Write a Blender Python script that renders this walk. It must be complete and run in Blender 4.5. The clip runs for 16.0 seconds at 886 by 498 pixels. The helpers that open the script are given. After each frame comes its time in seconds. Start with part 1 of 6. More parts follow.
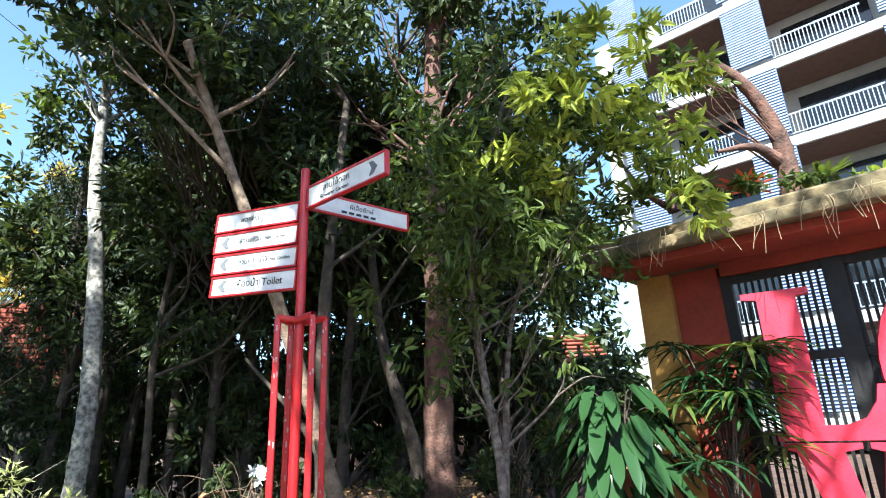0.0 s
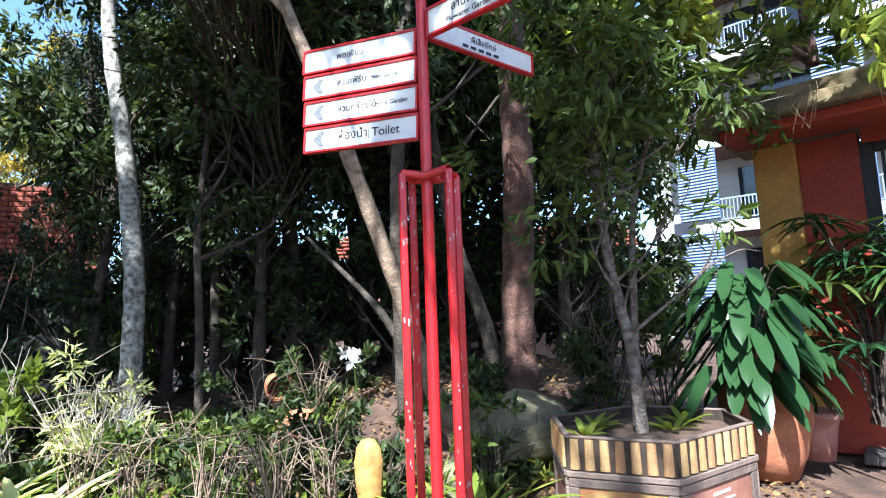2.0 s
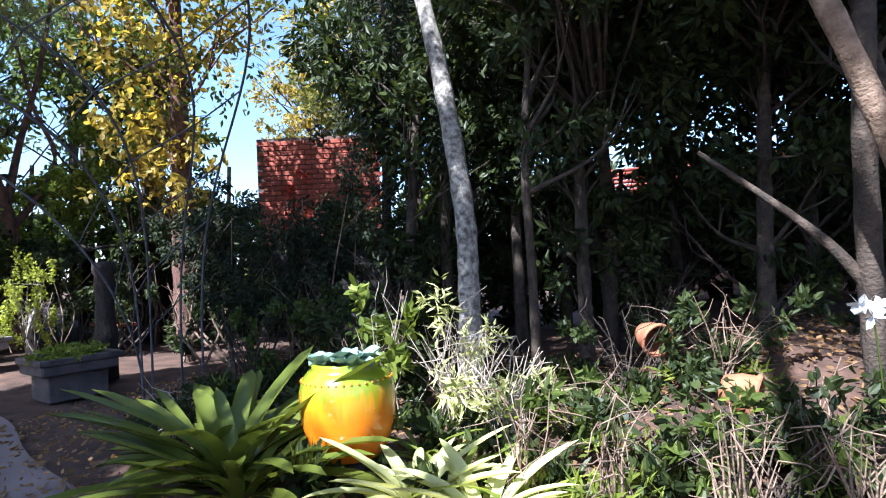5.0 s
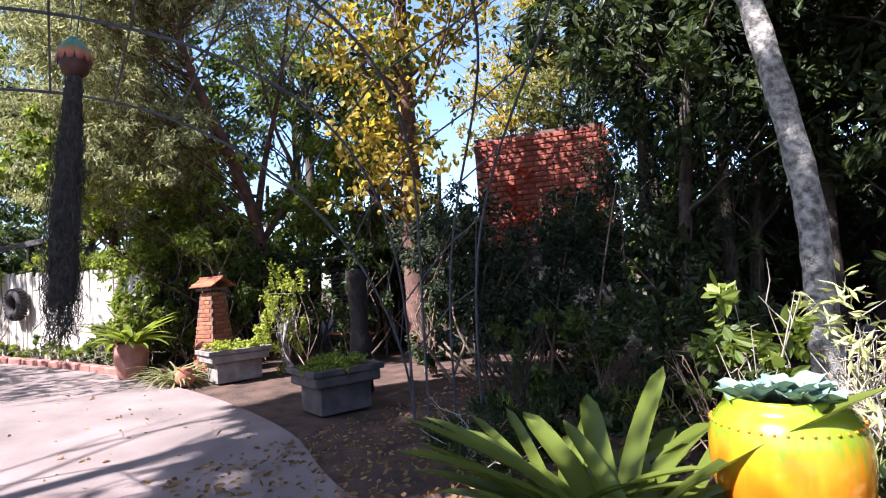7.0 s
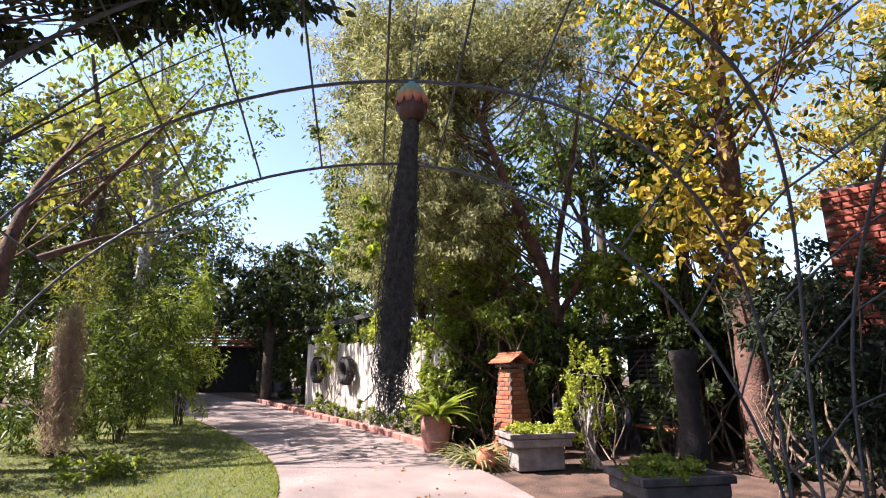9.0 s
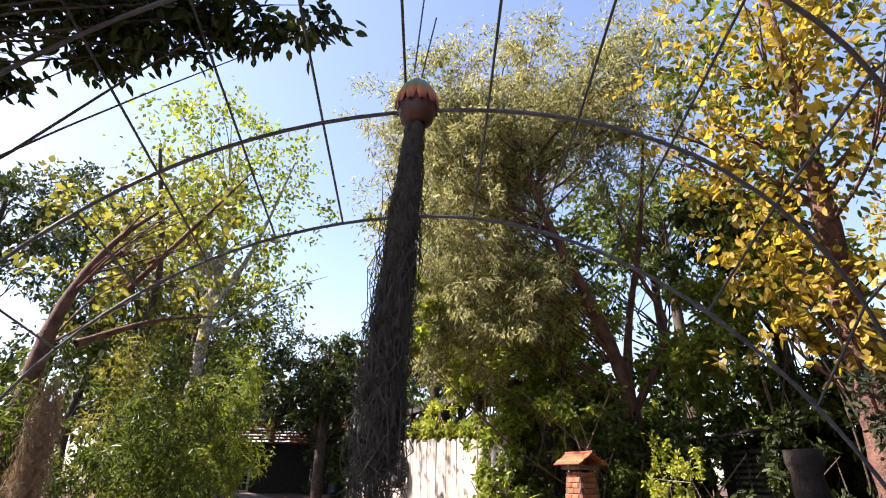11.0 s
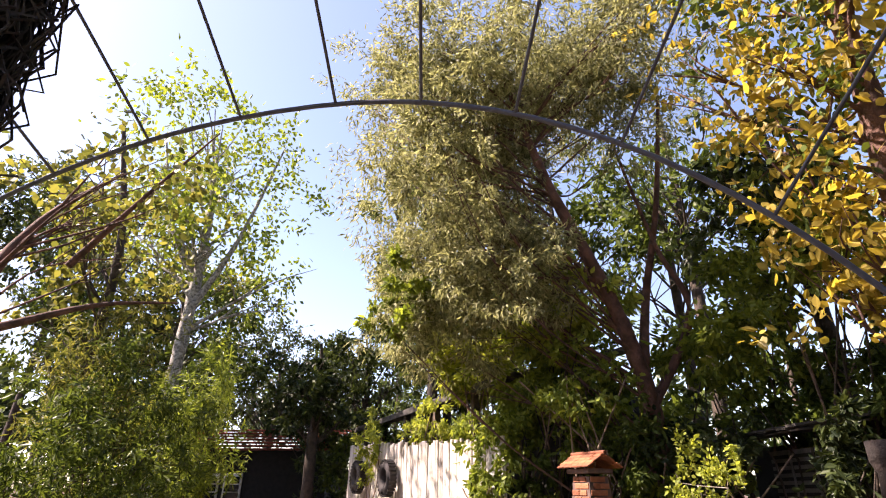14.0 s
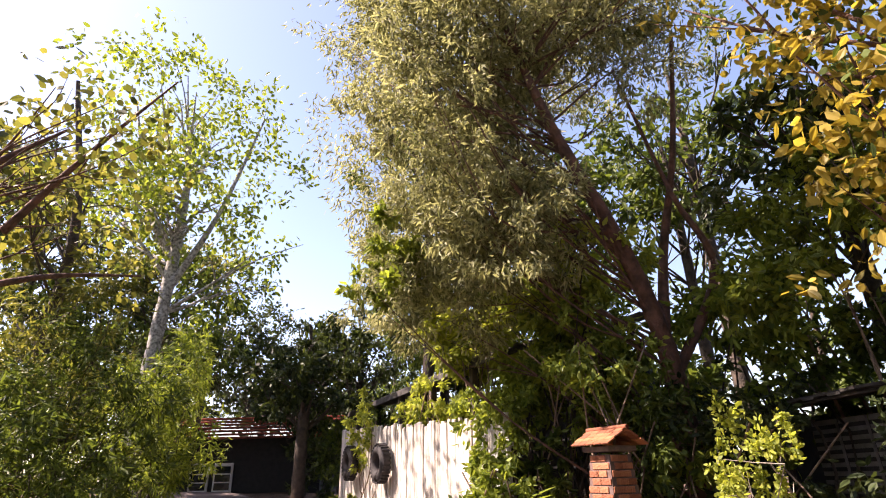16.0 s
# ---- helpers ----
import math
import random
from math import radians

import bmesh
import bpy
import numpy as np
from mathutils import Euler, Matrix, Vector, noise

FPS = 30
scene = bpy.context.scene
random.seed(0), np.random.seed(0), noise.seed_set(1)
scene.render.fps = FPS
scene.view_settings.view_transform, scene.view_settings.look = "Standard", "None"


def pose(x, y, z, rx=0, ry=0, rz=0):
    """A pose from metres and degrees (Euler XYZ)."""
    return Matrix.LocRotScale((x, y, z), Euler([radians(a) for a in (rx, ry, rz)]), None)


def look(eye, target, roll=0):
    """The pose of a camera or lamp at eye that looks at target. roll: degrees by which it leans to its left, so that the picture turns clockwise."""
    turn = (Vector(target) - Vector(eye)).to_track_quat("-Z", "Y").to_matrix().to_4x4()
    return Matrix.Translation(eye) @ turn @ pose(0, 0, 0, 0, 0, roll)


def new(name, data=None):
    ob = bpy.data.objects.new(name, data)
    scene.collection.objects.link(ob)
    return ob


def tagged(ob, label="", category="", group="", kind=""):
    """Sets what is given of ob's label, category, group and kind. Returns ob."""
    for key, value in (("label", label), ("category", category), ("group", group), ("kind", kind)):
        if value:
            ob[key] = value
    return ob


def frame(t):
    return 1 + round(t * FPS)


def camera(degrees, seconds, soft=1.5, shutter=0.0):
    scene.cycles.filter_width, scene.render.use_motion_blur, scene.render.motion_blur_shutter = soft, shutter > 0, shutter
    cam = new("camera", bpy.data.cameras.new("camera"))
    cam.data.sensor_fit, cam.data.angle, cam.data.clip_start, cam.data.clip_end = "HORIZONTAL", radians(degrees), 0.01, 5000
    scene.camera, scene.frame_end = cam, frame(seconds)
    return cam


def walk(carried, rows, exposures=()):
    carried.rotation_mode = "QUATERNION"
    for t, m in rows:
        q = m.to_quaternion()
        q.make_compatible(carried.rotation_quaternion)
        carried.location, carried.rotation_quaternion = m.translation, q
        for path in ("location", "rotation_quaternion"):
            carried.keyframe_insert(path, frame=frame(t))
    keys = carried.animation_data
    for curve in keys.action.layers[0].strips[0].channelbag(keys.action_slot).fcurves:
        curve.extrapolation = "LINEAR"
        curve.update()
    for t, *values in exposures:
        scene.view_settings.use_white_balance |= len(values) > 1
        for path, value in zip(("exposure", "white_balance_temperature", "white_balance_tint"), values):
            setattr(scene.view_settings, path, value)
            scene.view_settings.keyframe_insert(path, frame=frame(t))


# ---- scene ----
cam = camera(77.93, 16.0, soft=1.1)
ROWS = [  # seconds, eye x y z, turn about x, y and z
    (0, -0.000, -0.000, 1.580, 107.65, 2.22, 0.01),
    (0.5, -0.149, 0.257, 1.556, 105.85, 2.37, -0.35),
    (1, -0.343, 0.510, 1.542, 102.05, 2.73, -1.03),
    (1.5, -0.671, 0.654, 1.546, 99.07, 2.39, -0.65),
    (2, -0.995, 0.814, 1.525, 96.73, 2.12, -0.07),
    (2.5, -1.331, 0.983, 1.524, 95.63, 2.67, 1.61),
    (3, -1.669, 1.016, 1.555, 95.17, 2.74, 4.22),
    (3.2, -1.792, 1.051, 1.562, 94.94, 2.82, 5.21),
    (5.3, -3.273, 1.885, 1.575, 91.21, 2.95, 24.30),
    (5.5, -3.459, 1.948, 1.574, 91.10, 3.01, 26.23),
    (6, -3.980, 2.054, 1.553, 90.64, 3.88, 30.95),
    (6.5, -4.449, 2.088, 1.550, 90.47, 4.27, 34.08),
    (7, -4.837, 2.121, 1.568, 93.69, 4.14, 38.54),
    (7.5, -5.218, 2.114, 1.564, 97.25, 2.03, 46.74),
    (8, -5.518, 2.122, 1.580, 99.70, 0.85, 53.31),
    (8.5, -5.756, 2.258, 1.573, 101.79, 0.34, 59.64),
    (9, -5.902, 2.354, 1.580, 103.30, 0.75, 66.52),
    (9.5, -6.100, 2.433, 1.566, 105.49, 0.35, 71.01),
    (10, -6.335, 2.617, 1.568, 107.58, 0.35, 72.30),
    (10.2, -6.404, 2.679, 1.567, 109.20, 0.62, 72.42),
    (12.3, -7.099, 3.243, 1.535, 115.28, -1.37, 73.95),
    (12.5, -7.185, 3.292, 1.524, 115.23, -1.31, 74.18),
    (13, -7.444, 3.413, 1.533, 114.79, -1.07, 74.71),
    (13.5, -7.697, 3.617, 1.539, 114.22, -0.71, 74.67),
    (14, -7.973, 3.742, 1.527, 114.01, -0.38, 74.63),
    (14.5, -8.251, 3.820, 1.513, 113.70, -0.08, 74.72),
    (15, -8.541, 3.978, 1.531, 112.57, 0.22, 74.57),
    (15.5, -8.807, 4.084, 1.535, 112.28, 0.62, 74.51),
    (16, -9.074, 4.107, 1.545, 112.58, 1.06, 74.78),
]
EXPOSURES = [(0.0, 2.15, 5700, -1), (3.0, 2.05, 5250, 6), (6.5, 2.0, 5600, 18), (9.0, 1.92, 6300, 20), (16.0, 2.0, 7150, 29)]
walk(cam, [(t, pose(x, y, z, rx, ry, rz)) for t, x, y, z, rx, ry, rz in ROWS], EXPOSURES)

# ---- light: a clear sky and a high sun behind the left shoulder ----
SUN_YAW, SUN_UP = 163.0, 48.0
world = bpy.data.worlds.new("sky")
scene.world = world
world.use_nodes = True
_n, _l = world.node_tree.nodes, world.node_tree.links
_sky = _n.new("ShaderNodeTexSky")
_sky.sky_type, _sky.sun_disc = "NISHITA", False
_sky.sun_elevation, _sky.sun_rotation = radians(SUN_UP), radians(-SUN_YAW)
_l.new(_sky.outputs[0], _n["Background"].inputs[0])
_n["Background"].inputs[1].default_value = 0.095
_lamp = bpy.data.lights.new("sun", "SUN")
_lamp.energy, _lamp.angle, _lamp.color = 5.0, radians(0.55), (1.0, 0.94, 0.84)
sun = new("sun", _lamp)
_d = Vector((-math.sin(radians(SUN_YAW)) * math.cos(radians(SUN_UP)), math.cos(radians(SUN_YAW)) * math.cos(radians(SUN_UP)), math.sin(radians(SUN_UP))))
sun.matrix_world = look(_d * 50, (0, 0, 0))
SUN = np.array(_d)


# ---- materials ----
def mat(name, a, b=None, rough=0.7, scale=8.0, metal=0.0, bump=0.0, detail=40.0, spec=0.4, coat=0.0, per_object=False):
    """A surface that mottles from colour a to colour b, with fine grain in its relief."""
    m = bpy.data.materials.new(name)
    m.use_nodes = True
    n, l = m.node_tree.nodes, m.node_tree.links
    p = n["Principled BSDF"]
    p.inputs["Roughness"].default_value, p.inputs["Metallic"].default_value = rough, metal
    p.inputs["Specular IOR Level"].default_value, p.inputs["Coat Weight"].default_value = spec, coat
    b = b or tuple(c * 0.6 for c in a)
    tc = n.new("ShaderNodeTexCoord")
    n1 = n.new("ShaderNodeTexNoise")
    n1.inputs["Scale"].default_value, n1.inputs["Detail"].default_value = scale, 6.0
    l.new(tc.outputs["Object"], n1.inputs["Vector"])
    r = n.new("ShaderNodeValToRGB")
    r.color_ramp.elements[0].position, r.color_ramp.elements[1].position = 0.35, 0.65
    r.color_ramp.elements[0].color, r.color_ramp.elements[1].color = (*a, 1), (*b, 1)
    fac = n1.outputs["Fac"]
    if per_object:
        info = n.new("ShaderNodeObjectInfo")
        mx = n.new("ShaderNodeMath")
        mx.operation = "MULTIPLY_ADD"
        mx.inputs[1].default_value = 0.5
        l.new(info.outputs["Random"], mx.inputs[0])
        hf = n.new("ShaderNodeMath")
        hf.operation = "MULTIPLY"
        hf.inputs[1].default_value = 0.6
        l.new(fac, hf.inputs[0])
        l.new(hf.outputs[0], mx.inputs[2])
        fac = mx.outputs[0]
    l.new(fac, r.inputs[0])
    n2 = n.new("ShaderNodeTexNoise")
    n2.inputs["Scale"].default_value, n2.inputs["Detail"].default_value = detail, 4.0
    l.new(tc.outputs["Object"], n2.inputs["Vector"])
    mix = n.new("ShaderNodeMix")
    mix.data_type, mix.blend_type = "RGBA", "MULTIPLY"
    mix.inputs[0].default_value = 0.45
    l.new(r.outputs[0], mix.inputs[6])
    l.new(n2.outputs["Fac"], mix.inputs[7])
    gain = n.new("ShaderNodeBrightContrast")
    gain.inputs["Bright"].default_value = 0.0
    l.new(mix.outputs[2], gain.inputs[0])
    l.new(gain.outputs[0], p.inputs["Base Color"])
    if bump:
        bp = n.new("ShaderNodeBump")
        bp.inputs["Strength"].default_value, bp.inputs["Distance"].default_value = bump, 0.02
        l.new(n2.outputs["Fac"], bp.inputs["Height"])
        l.new(bp.outputs[0], p.inputs["Normal"])
    return m


def leaf_mat(name, dark, light, glow=0.4, rough=0.45, through_tint=(1.45, 1.4, 0.75)):
    """Leaves: each one of its own shade, lit through from behind."""
    m = bpy.data.materials.new(name)
    m.use_nodes = True
    n, l = m.node_tree.nodes, m.node_tree.links
    p = n["Principled BSDF"]
    p.inputs["Roughness"].default_value = rough
    p.inputs["Specular IOR Level"].default_value = 0.24
    geo = n.new("ShaderNodeNewGeometry")
    r = n.new("ShaderNodeValToRGB")
    r.color_ramp.elements[0].color, r.color_ramp.elements[1].color = (*dark, 1), (*light, 1)
    l.new(geo.outputs["Random Per Island"], r.inputs[0])
    l.new(r.outputs[0], p.inputs["Base Color"])
    t = n.new("ShaderNodeBsdfTranslucent")
    g = n.new("ShaderNodeMix")
    g.data_type, g.blend_type = "RGBA", "MULTIPLY"
    g.inputs[0].default_value = 1.0
    g.inputs[7].default_value = (*through_tint, 1)
    l.new(r.outputs[0], g.inputs[6])
    l.new(g.outputs[2], t.inputs[0])
    s = n.new("ShaderNodeMixShader")
    s.inputs[0].default_value = glow
    l.new(p.outputs[0], s.inputs[1])
    l.new(t.outputs[0], s.inputs[2])
    l.new(s.outputs[0], n["Material Output"].inputs[0])
    return m


M = {
    "asphalt": mat("asphalt", (0.34, 0.26, 0.235), (0.22, 0.17, 0.155), 0.85, 1.2, bump=0.5, detail=160),
    "soil": mat("soil", (0.15, 0.085, 0.06), (0.06, 0.036, 0.026), 0.95, 3, bump=1.0, detail=40),
    "lawn_soil": mat("lawn_soil", (0.13, 0.13, 0.04), (0.08, 0.1, 0.03), 0.95, 2, bump=1.0, detail=60),
    "red_paint": mat("red_paint", (0.62, 0.015, 0.02), (0.45, 0.01, 0.015), 0.35, 5, spec=0.5, coat=0.2, bump=0.15, detail=60),
    "chip_paint": mat("chip_paint", (0.55, 0.4, 0.38), (0.4, 0.12, 0.1), 0.6, 30),
    "sign_white": mat("sign_white", (0.88, 0.87, 0.86), (0.78, 0.78, 0.78), 0.35, 3, detail=12),
    "ink": mat("ink", (0.03, 0.03, 0.035), (0.02, 0.02, 0.02), 0.5, 20),
    "arrow_grey": mat("arrow_grey", (0.2, 0.21, 0.22), (0.1, 0.1, 0.11), 0.5, 60),
    "bark_pale": mat("bark_pale", (0.58, 0.54, 0.48), (0.13, 0.115, 0.1), 0.85, 13, bump=1.0, detail=45),
    "bark_mottled": mat("bark_mottled", (0.24, 0.2, 0.17), (0.09, 0.06, 0.05), 0.88, 16, bump=1.0, detail=50),
    "bark_red": mat("bark_red", (0.2, 0.1, 0.075), (0.08, 0.045, 0.035), 0.9, 6, bump=1.0, detail=30),
    "bark_dark": mat("bark_dark", (0.11, 0.08, 0.06), (0.05, 0.04, 0.032), 0.9, 8, bump=1.0, detail=35),
    "bark_tan": mat("bark_tan", (0.34, 0.24, 0.17), (0.15, 0.1, 0.07), 0.9, 8, bump=1.0, detail=35),
    "yellow_wall": mat("yellow_wall", (0.55, 0.3, 0.07), (0.38, 0.19, 0.05), 0.8, 2.5, bump=0.2, detail=25),
    "red_wall": mat("red_wall", (0.4, 0.06, 0.03), (0.27, 0.04, 0.025), 0.8, 2, bump=0.2, detail=25),
    "mossy": mat("mossy", (0.26, 0.19, 0.1), (0.1, 0.085, 0.05), 0.9, 3.5, bump=0.8, detail=18),
    "dark_metal": mat("dark_metal", (0.035, 0.033, 0.035), (0.02, 0.02, 0.022), 0.5, 8, metal=0.3),
    "steel": mat("steel", (0.13, 0.135, 0.16), (0.09, 0.09, 0.11), 0.5, 14, metal=0.35, bump=0.2),
    "letter_red": mat("letter_red", (0.66, 0.03, 0.07), (0.55, 0.02, 0.05), 0.45, 3, bump=0.1),
    "terracotta": mat("terracotta", (0.5, 0.2, 0.1), (0.36, 0.13, 0.07), 0.75, 5, bump=0.3, detail=25),
    "terra_pink": mat("terra_pink", (0.42, 0.2, 0.16), (0.3, 0.13, 0.1), 0.75, 5, bump=0.3, detail=25),
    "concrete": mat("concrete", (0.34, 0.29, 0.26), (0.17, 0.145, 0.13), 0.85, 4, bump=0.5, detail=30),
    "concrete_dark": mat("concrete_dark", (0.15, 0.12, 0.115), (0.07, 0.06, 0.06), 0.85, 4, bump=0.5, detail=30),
    "slat_a": mat("slat_a", (0.55, 0.36, 0.16), (0.36, 0.19, 0.09), 0.6, 7, bump=0.3, per_object=True),
    "scorched": mat("scorched", (0.075, 0.045, 0.03), (0.03, 0.02, 0.016), 0.8, 9, bump=0.4),
    "poster_fruit": mat("poster_fruit", (0.42, 0.34, 0.12), (0.3, 0.07, 0.045), 0.4, 9, detail=18),
    "poster_warm": mat("poster_warm", (0.4, 0.2, 0.15), (0.24, 0.1, 0.075), 0.4, 4, detail=18),
    "plank": mat("plank", (0.24, 0.17, 0.14), (0.14, 0.1, 0.085), 0.8, 7, bump=0.6, detail=30, per_object=True),
    "carved_wood": mat("carved_wood", (0.62, 0.37, 0.12), (0.36, 0.18, 0.05), 0.6, 6, bump=0.5, detail=14),
    "rock": mat("rock", (0.26, 0.22, 0.12), (0.1, 0.09, 0.06), 0.95, 4, bump=1.0, detail=14),
    "fence_white": mat("fence_white", (0.75, 0.68, 0.6), (0.5, 0.44, 0.38), 0.8, 5, bump=0.4, per_object=True),
    "rubber": mat("rubber", (0.05, 0.04, 0.04), (0.025, 0.022, 0.022), 0.8, 10, bump=0.6),
    "brick": mat("brick", (0.45, 0.12, 0.075), (0.26, 0.065, 0.045), 0.85, 6, bump=0.4),
    "mortar": mat("mortar", (0.2, 0.12, 0.1), (0.12, 0.08, 0.07), 0.95, 8),
    "shrine_brick": mat("shrine_brick", (0.46, 0.17, 0.085), (0.3, 0.1, 0.05), 0.85, 6, bump=0.6, per_object=True),
    "roof_tile": mat("roof_tile", (0.45, 0.16, 0.07), (0.25, 0.08, 0.04), 0.85, 6, bump=0.6, per_object=True),
    "roof_dark": mat("roof_dark", (0.1, 0.085, 0.075), (0.05, 0.045, 0.04), 0.85, 4, bump=0.5),
    "post_dark": mat("post_dark", (0.05, 0.034, 0.028), (0.022, 0.018, 0.016), 0.9, 9, bump=1.0, detail=20),
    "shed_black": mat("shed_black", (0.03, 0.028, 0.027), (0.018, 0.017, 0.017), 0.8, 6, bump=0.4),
    "mesh_grey": mat("mesh_grey", (0.3, 0.29, 0.27), (0.18, 0.17, 0.16), 0.6, 6, metal=0.3),
    # white plaster greyed so that the hotel's shade is put into its colour
    "plaster_white": mat("plaster_white", (0.46, 0.44, 0.42), (0.36, 0.34, 0.33), 0.8, 1.5, bump=0.1),
    "plaster_pink": mat("plaster_pink", (0.62, 0.38, 0.27), (0.5, 0.28, 0.2), 0.8, 1.5, bump=0.1),
    "louver_blue": mat("louver_blue", (0.1, 0.17, 0.34), (0.07, 0.12, 0.26), 0.6, 4),
    "rail_paint": mat("rail_paint", (0.36, 0.42, 0.52), (0.27, 0.32, 0.42), 0.5, 6, metal=0.2),
    "balcony_wood": mat("balcony_wood", (0.12, 0.06, 0.04), (0.08, 0.04, 0.03), 0.7, 3),
    "glass_dark": mat("glass_dark", (0.02, 0.025, 0.03), (0.02, 0.02, 0.025), 0.08, 3, spec=0.6),
    "moss_strand": mat("moss_strand", (0.1, 0.09, 0.075), (0.05, 0.045, 0.04), 0.95, 30),
    "moss_dry": mat("moss_dry", (0.45, 0.32, 0.2), (0.28, 0.19, 0.12), 0.95, 30),
    "orchid_white": mat("orchid_white", (0.85, 0.85, 0.86), (0.78, 0.78, 0.82), 0.6, 20),
    "black_base": mat("black_base", (0.03, 0.028, 0.027), (0.02, 0.02, 0.02), 0.5, 8),
    # dark leaf green; the grove's shade is partly put into the colour
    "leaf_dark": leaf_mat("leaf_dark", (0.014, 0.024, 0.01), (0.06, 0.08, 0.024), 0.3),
    # near-black leaves: the shade of the dense planting is put into their colour
    "leaf_shaded": leaf_mat("leaf_shaded", (0.008, 0.014, 0.008), (0.034, 0.046, 0.02), 0.18, 0.65),
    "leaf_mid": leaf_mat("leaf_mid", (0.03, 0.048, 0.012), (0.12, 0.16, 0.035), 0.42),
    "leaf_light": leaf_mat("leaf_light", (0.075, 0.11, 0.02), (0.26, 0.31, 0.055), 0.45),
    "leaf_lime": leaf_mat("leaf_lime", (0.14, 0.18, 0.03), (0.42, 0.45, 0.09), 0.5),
    "leaf_willow": leaf_mat("leaf_willow", (0.1, 0.105, 0.045), (0.42, 0.41, 0.21), 0.45, 0.6, (1.2, 1.2, 0.9)),
    "leaf_yellow": leaf_mat("leaf_yellow", (0.17, 0.14, 0.03), (0.5, 0.37, 0.075), 0.5),
    "leaf_red": leaf_mat("leaf_red", (0.16, 0.02, 0.015), (0.5, 0.09, 0.05), 0.4),
    "leaf_glossy": leaf_mat("leaf_glossy", (0.012, 0.035, 0.015), (0.035, 0.075, 0.025), 0.12, 0.22),
    "leaf_dry": leaf_mat("leaf_dry", (0.14, 0.08, 0.04), (0.36, 0.22, 0.1), 0.3, 0.8),
    "brom": leaf_mat("brom", (0.045, 0.075, 0.012), (0.15, 0.175, 0.03), 0.26, 0.22),
    "succulent": leaf_mat("succulent", (0.12, 0.2, 0.17), (0.25, 0.35, 0.3), 0.1, 0.6),
    "grass": leaf_mat("grass", (0.1, 0.13, 0.02), (0.3, 0.33, 0.07), 0.35, 0.7),
    "twig": mat("twig", (0.5, 0.43, 0.34), (0.28, 0.23, 0.18), 0.9, 20),
    # leaves lightened so that sun glare is put into their colour
    "leaf_sun_pale": leaf_mat("leaf_sun_pale", (0.3, 0.33, 0.12), (0.7, 0.7, 0.36), 0.4),
    "leaf_olive": leaf_mat("leaf_olive", (0.06, 0.075, 0.022), (0.22, 0.21, 0.06), 0.45),
}


def glaze():
    """Orange glaze with a green drip from the shoulder."""
    m = bpy.data.materials.new("glaze")
    m.use_nodes = True
    n, l = m.node_tree.nodes, m.node_tree.links
    p = n["Principled BSDF"]
    p.inputs["Roughness"].default_value, p.inputs["Coat Weight"].default_value = 0.22, 0.7
    p.inputs["Coat Roughness"].default_value = 0.05
    tc, sp = n.new("ShaderNodeTexCoord"), n.new("ShaderNodeSeparateXYZ")
    l.new(tc.outputs["Object"], sp.inputs[0])
    mp = n.new("ShaderNodeMapping")
    mp.inputs["Scale"].default_value = (26, 26, 2.2)
    l.new(tc.outputs["Object"], mp.inputs[0])
    nz = n.new("ShaderNodeTexNoise")
    nz.inputs["Scale"].default_value = 1.0
    l.new(mp.outputs[0], nz.inputs["Vector"])
    a = n.new("ShaderNodeMath")
    a.operation = "MULTIPLY_ADD"
    a.inputs[1].default_value = 0.28
    l.new(nz.outputs["Fac"], a.inputs[0])
    l.new(sp.outputs["Z"], a.inputs[2])
    r = n.new("ShaderNodeValToRGB")
    e = r.color_ramp.elements
    e[0].position, e[0].color = 0.7, (0.75, 0.19, 0.004, 1)
    e[1].position, e[1].color = 0.93, (0.2, 0.25, 0.012, 1)
    mid = e.new(0.82)
    mid.color = (0.5, 0.24, 0.006, 1)
    l.new(a.outputs[0], r.inputs[0])
    l.new(r.outputs[0], p.inputs["Base Color"])
    return m


M["glaze"] = glaze()


# ---- builders ----
def part(name, bm, material, parent=None, label=""):
    me = bpy.data.meshes.new(name)
    bm.normal_update()
    bm.to_mesh(me)
    bm.free()
    me.materials.append(M[material])
    ob = new(name, me)
    if parent:
        ob.parent = parent
    if label:
        ob["label"] = label
    return ob


def np_part(name, verts, quads, material, parent=None, label="", smooth=False):
    verts, quads = np.asarray(verts, np.float32), np.asarray(quads, np.int32)
    me = bpy.data.meshes.new(name)
    me.vertices.add(len(verts))
    me.vertices.foreach_set("co", verts.ravel())
    k = quads.shape[1]
    me.loops.add(quads.size)
    me.loops.foreach_set("vertex_index", quads.ravel())
    me.polygons.add(len(quads))
    me.polygons.foreach_set("loop_start", np.arange(0, quads.size, k, dtype=np.int32))
    me.polygons.foreach_set("use_smooth", np.full(len(quads), smooth))
    me.update(calc_edges=True)
    me.validate()
    me.materials.append(M[material])
    ob = new(name, me)
    if parent:
        ob.parent = parent
    if label:
        ob["label"] = label
    return ob


GROUPS = {"strap_plant": "strap plants along the bed", "succulent": "succulents in the glazed jar", "canopy_plant": "plants on the canopy", "spider_plant": "spider plants at the path edge", "seedling": "seedlings in the timber planter", "grove_tree": "trees of the shaded grove", "thicket": "thickets round the garden", "verge_shrub": "clipped plants along the fence", "sunlit_shrub": "sunlit twiggy shrubs", "old_tyre": "tyres on the fence", "bare_shrub": "bare twigs in the bed", "tall_bush": "bushes beside the lawn", "garden_tree": "trees beyond the path", "shade_tree": "trees that shade the path", "concrete_planter": "concrete planters beside the path"}


def thing(name, at, label, category, group="", kind=""):
    group = group or GROUPS.get(name, "")
    ob = new(name)
    ob.location = at
    ob.empty_display_size = 0.1
    return tagged(ob, label, category, group, kind)


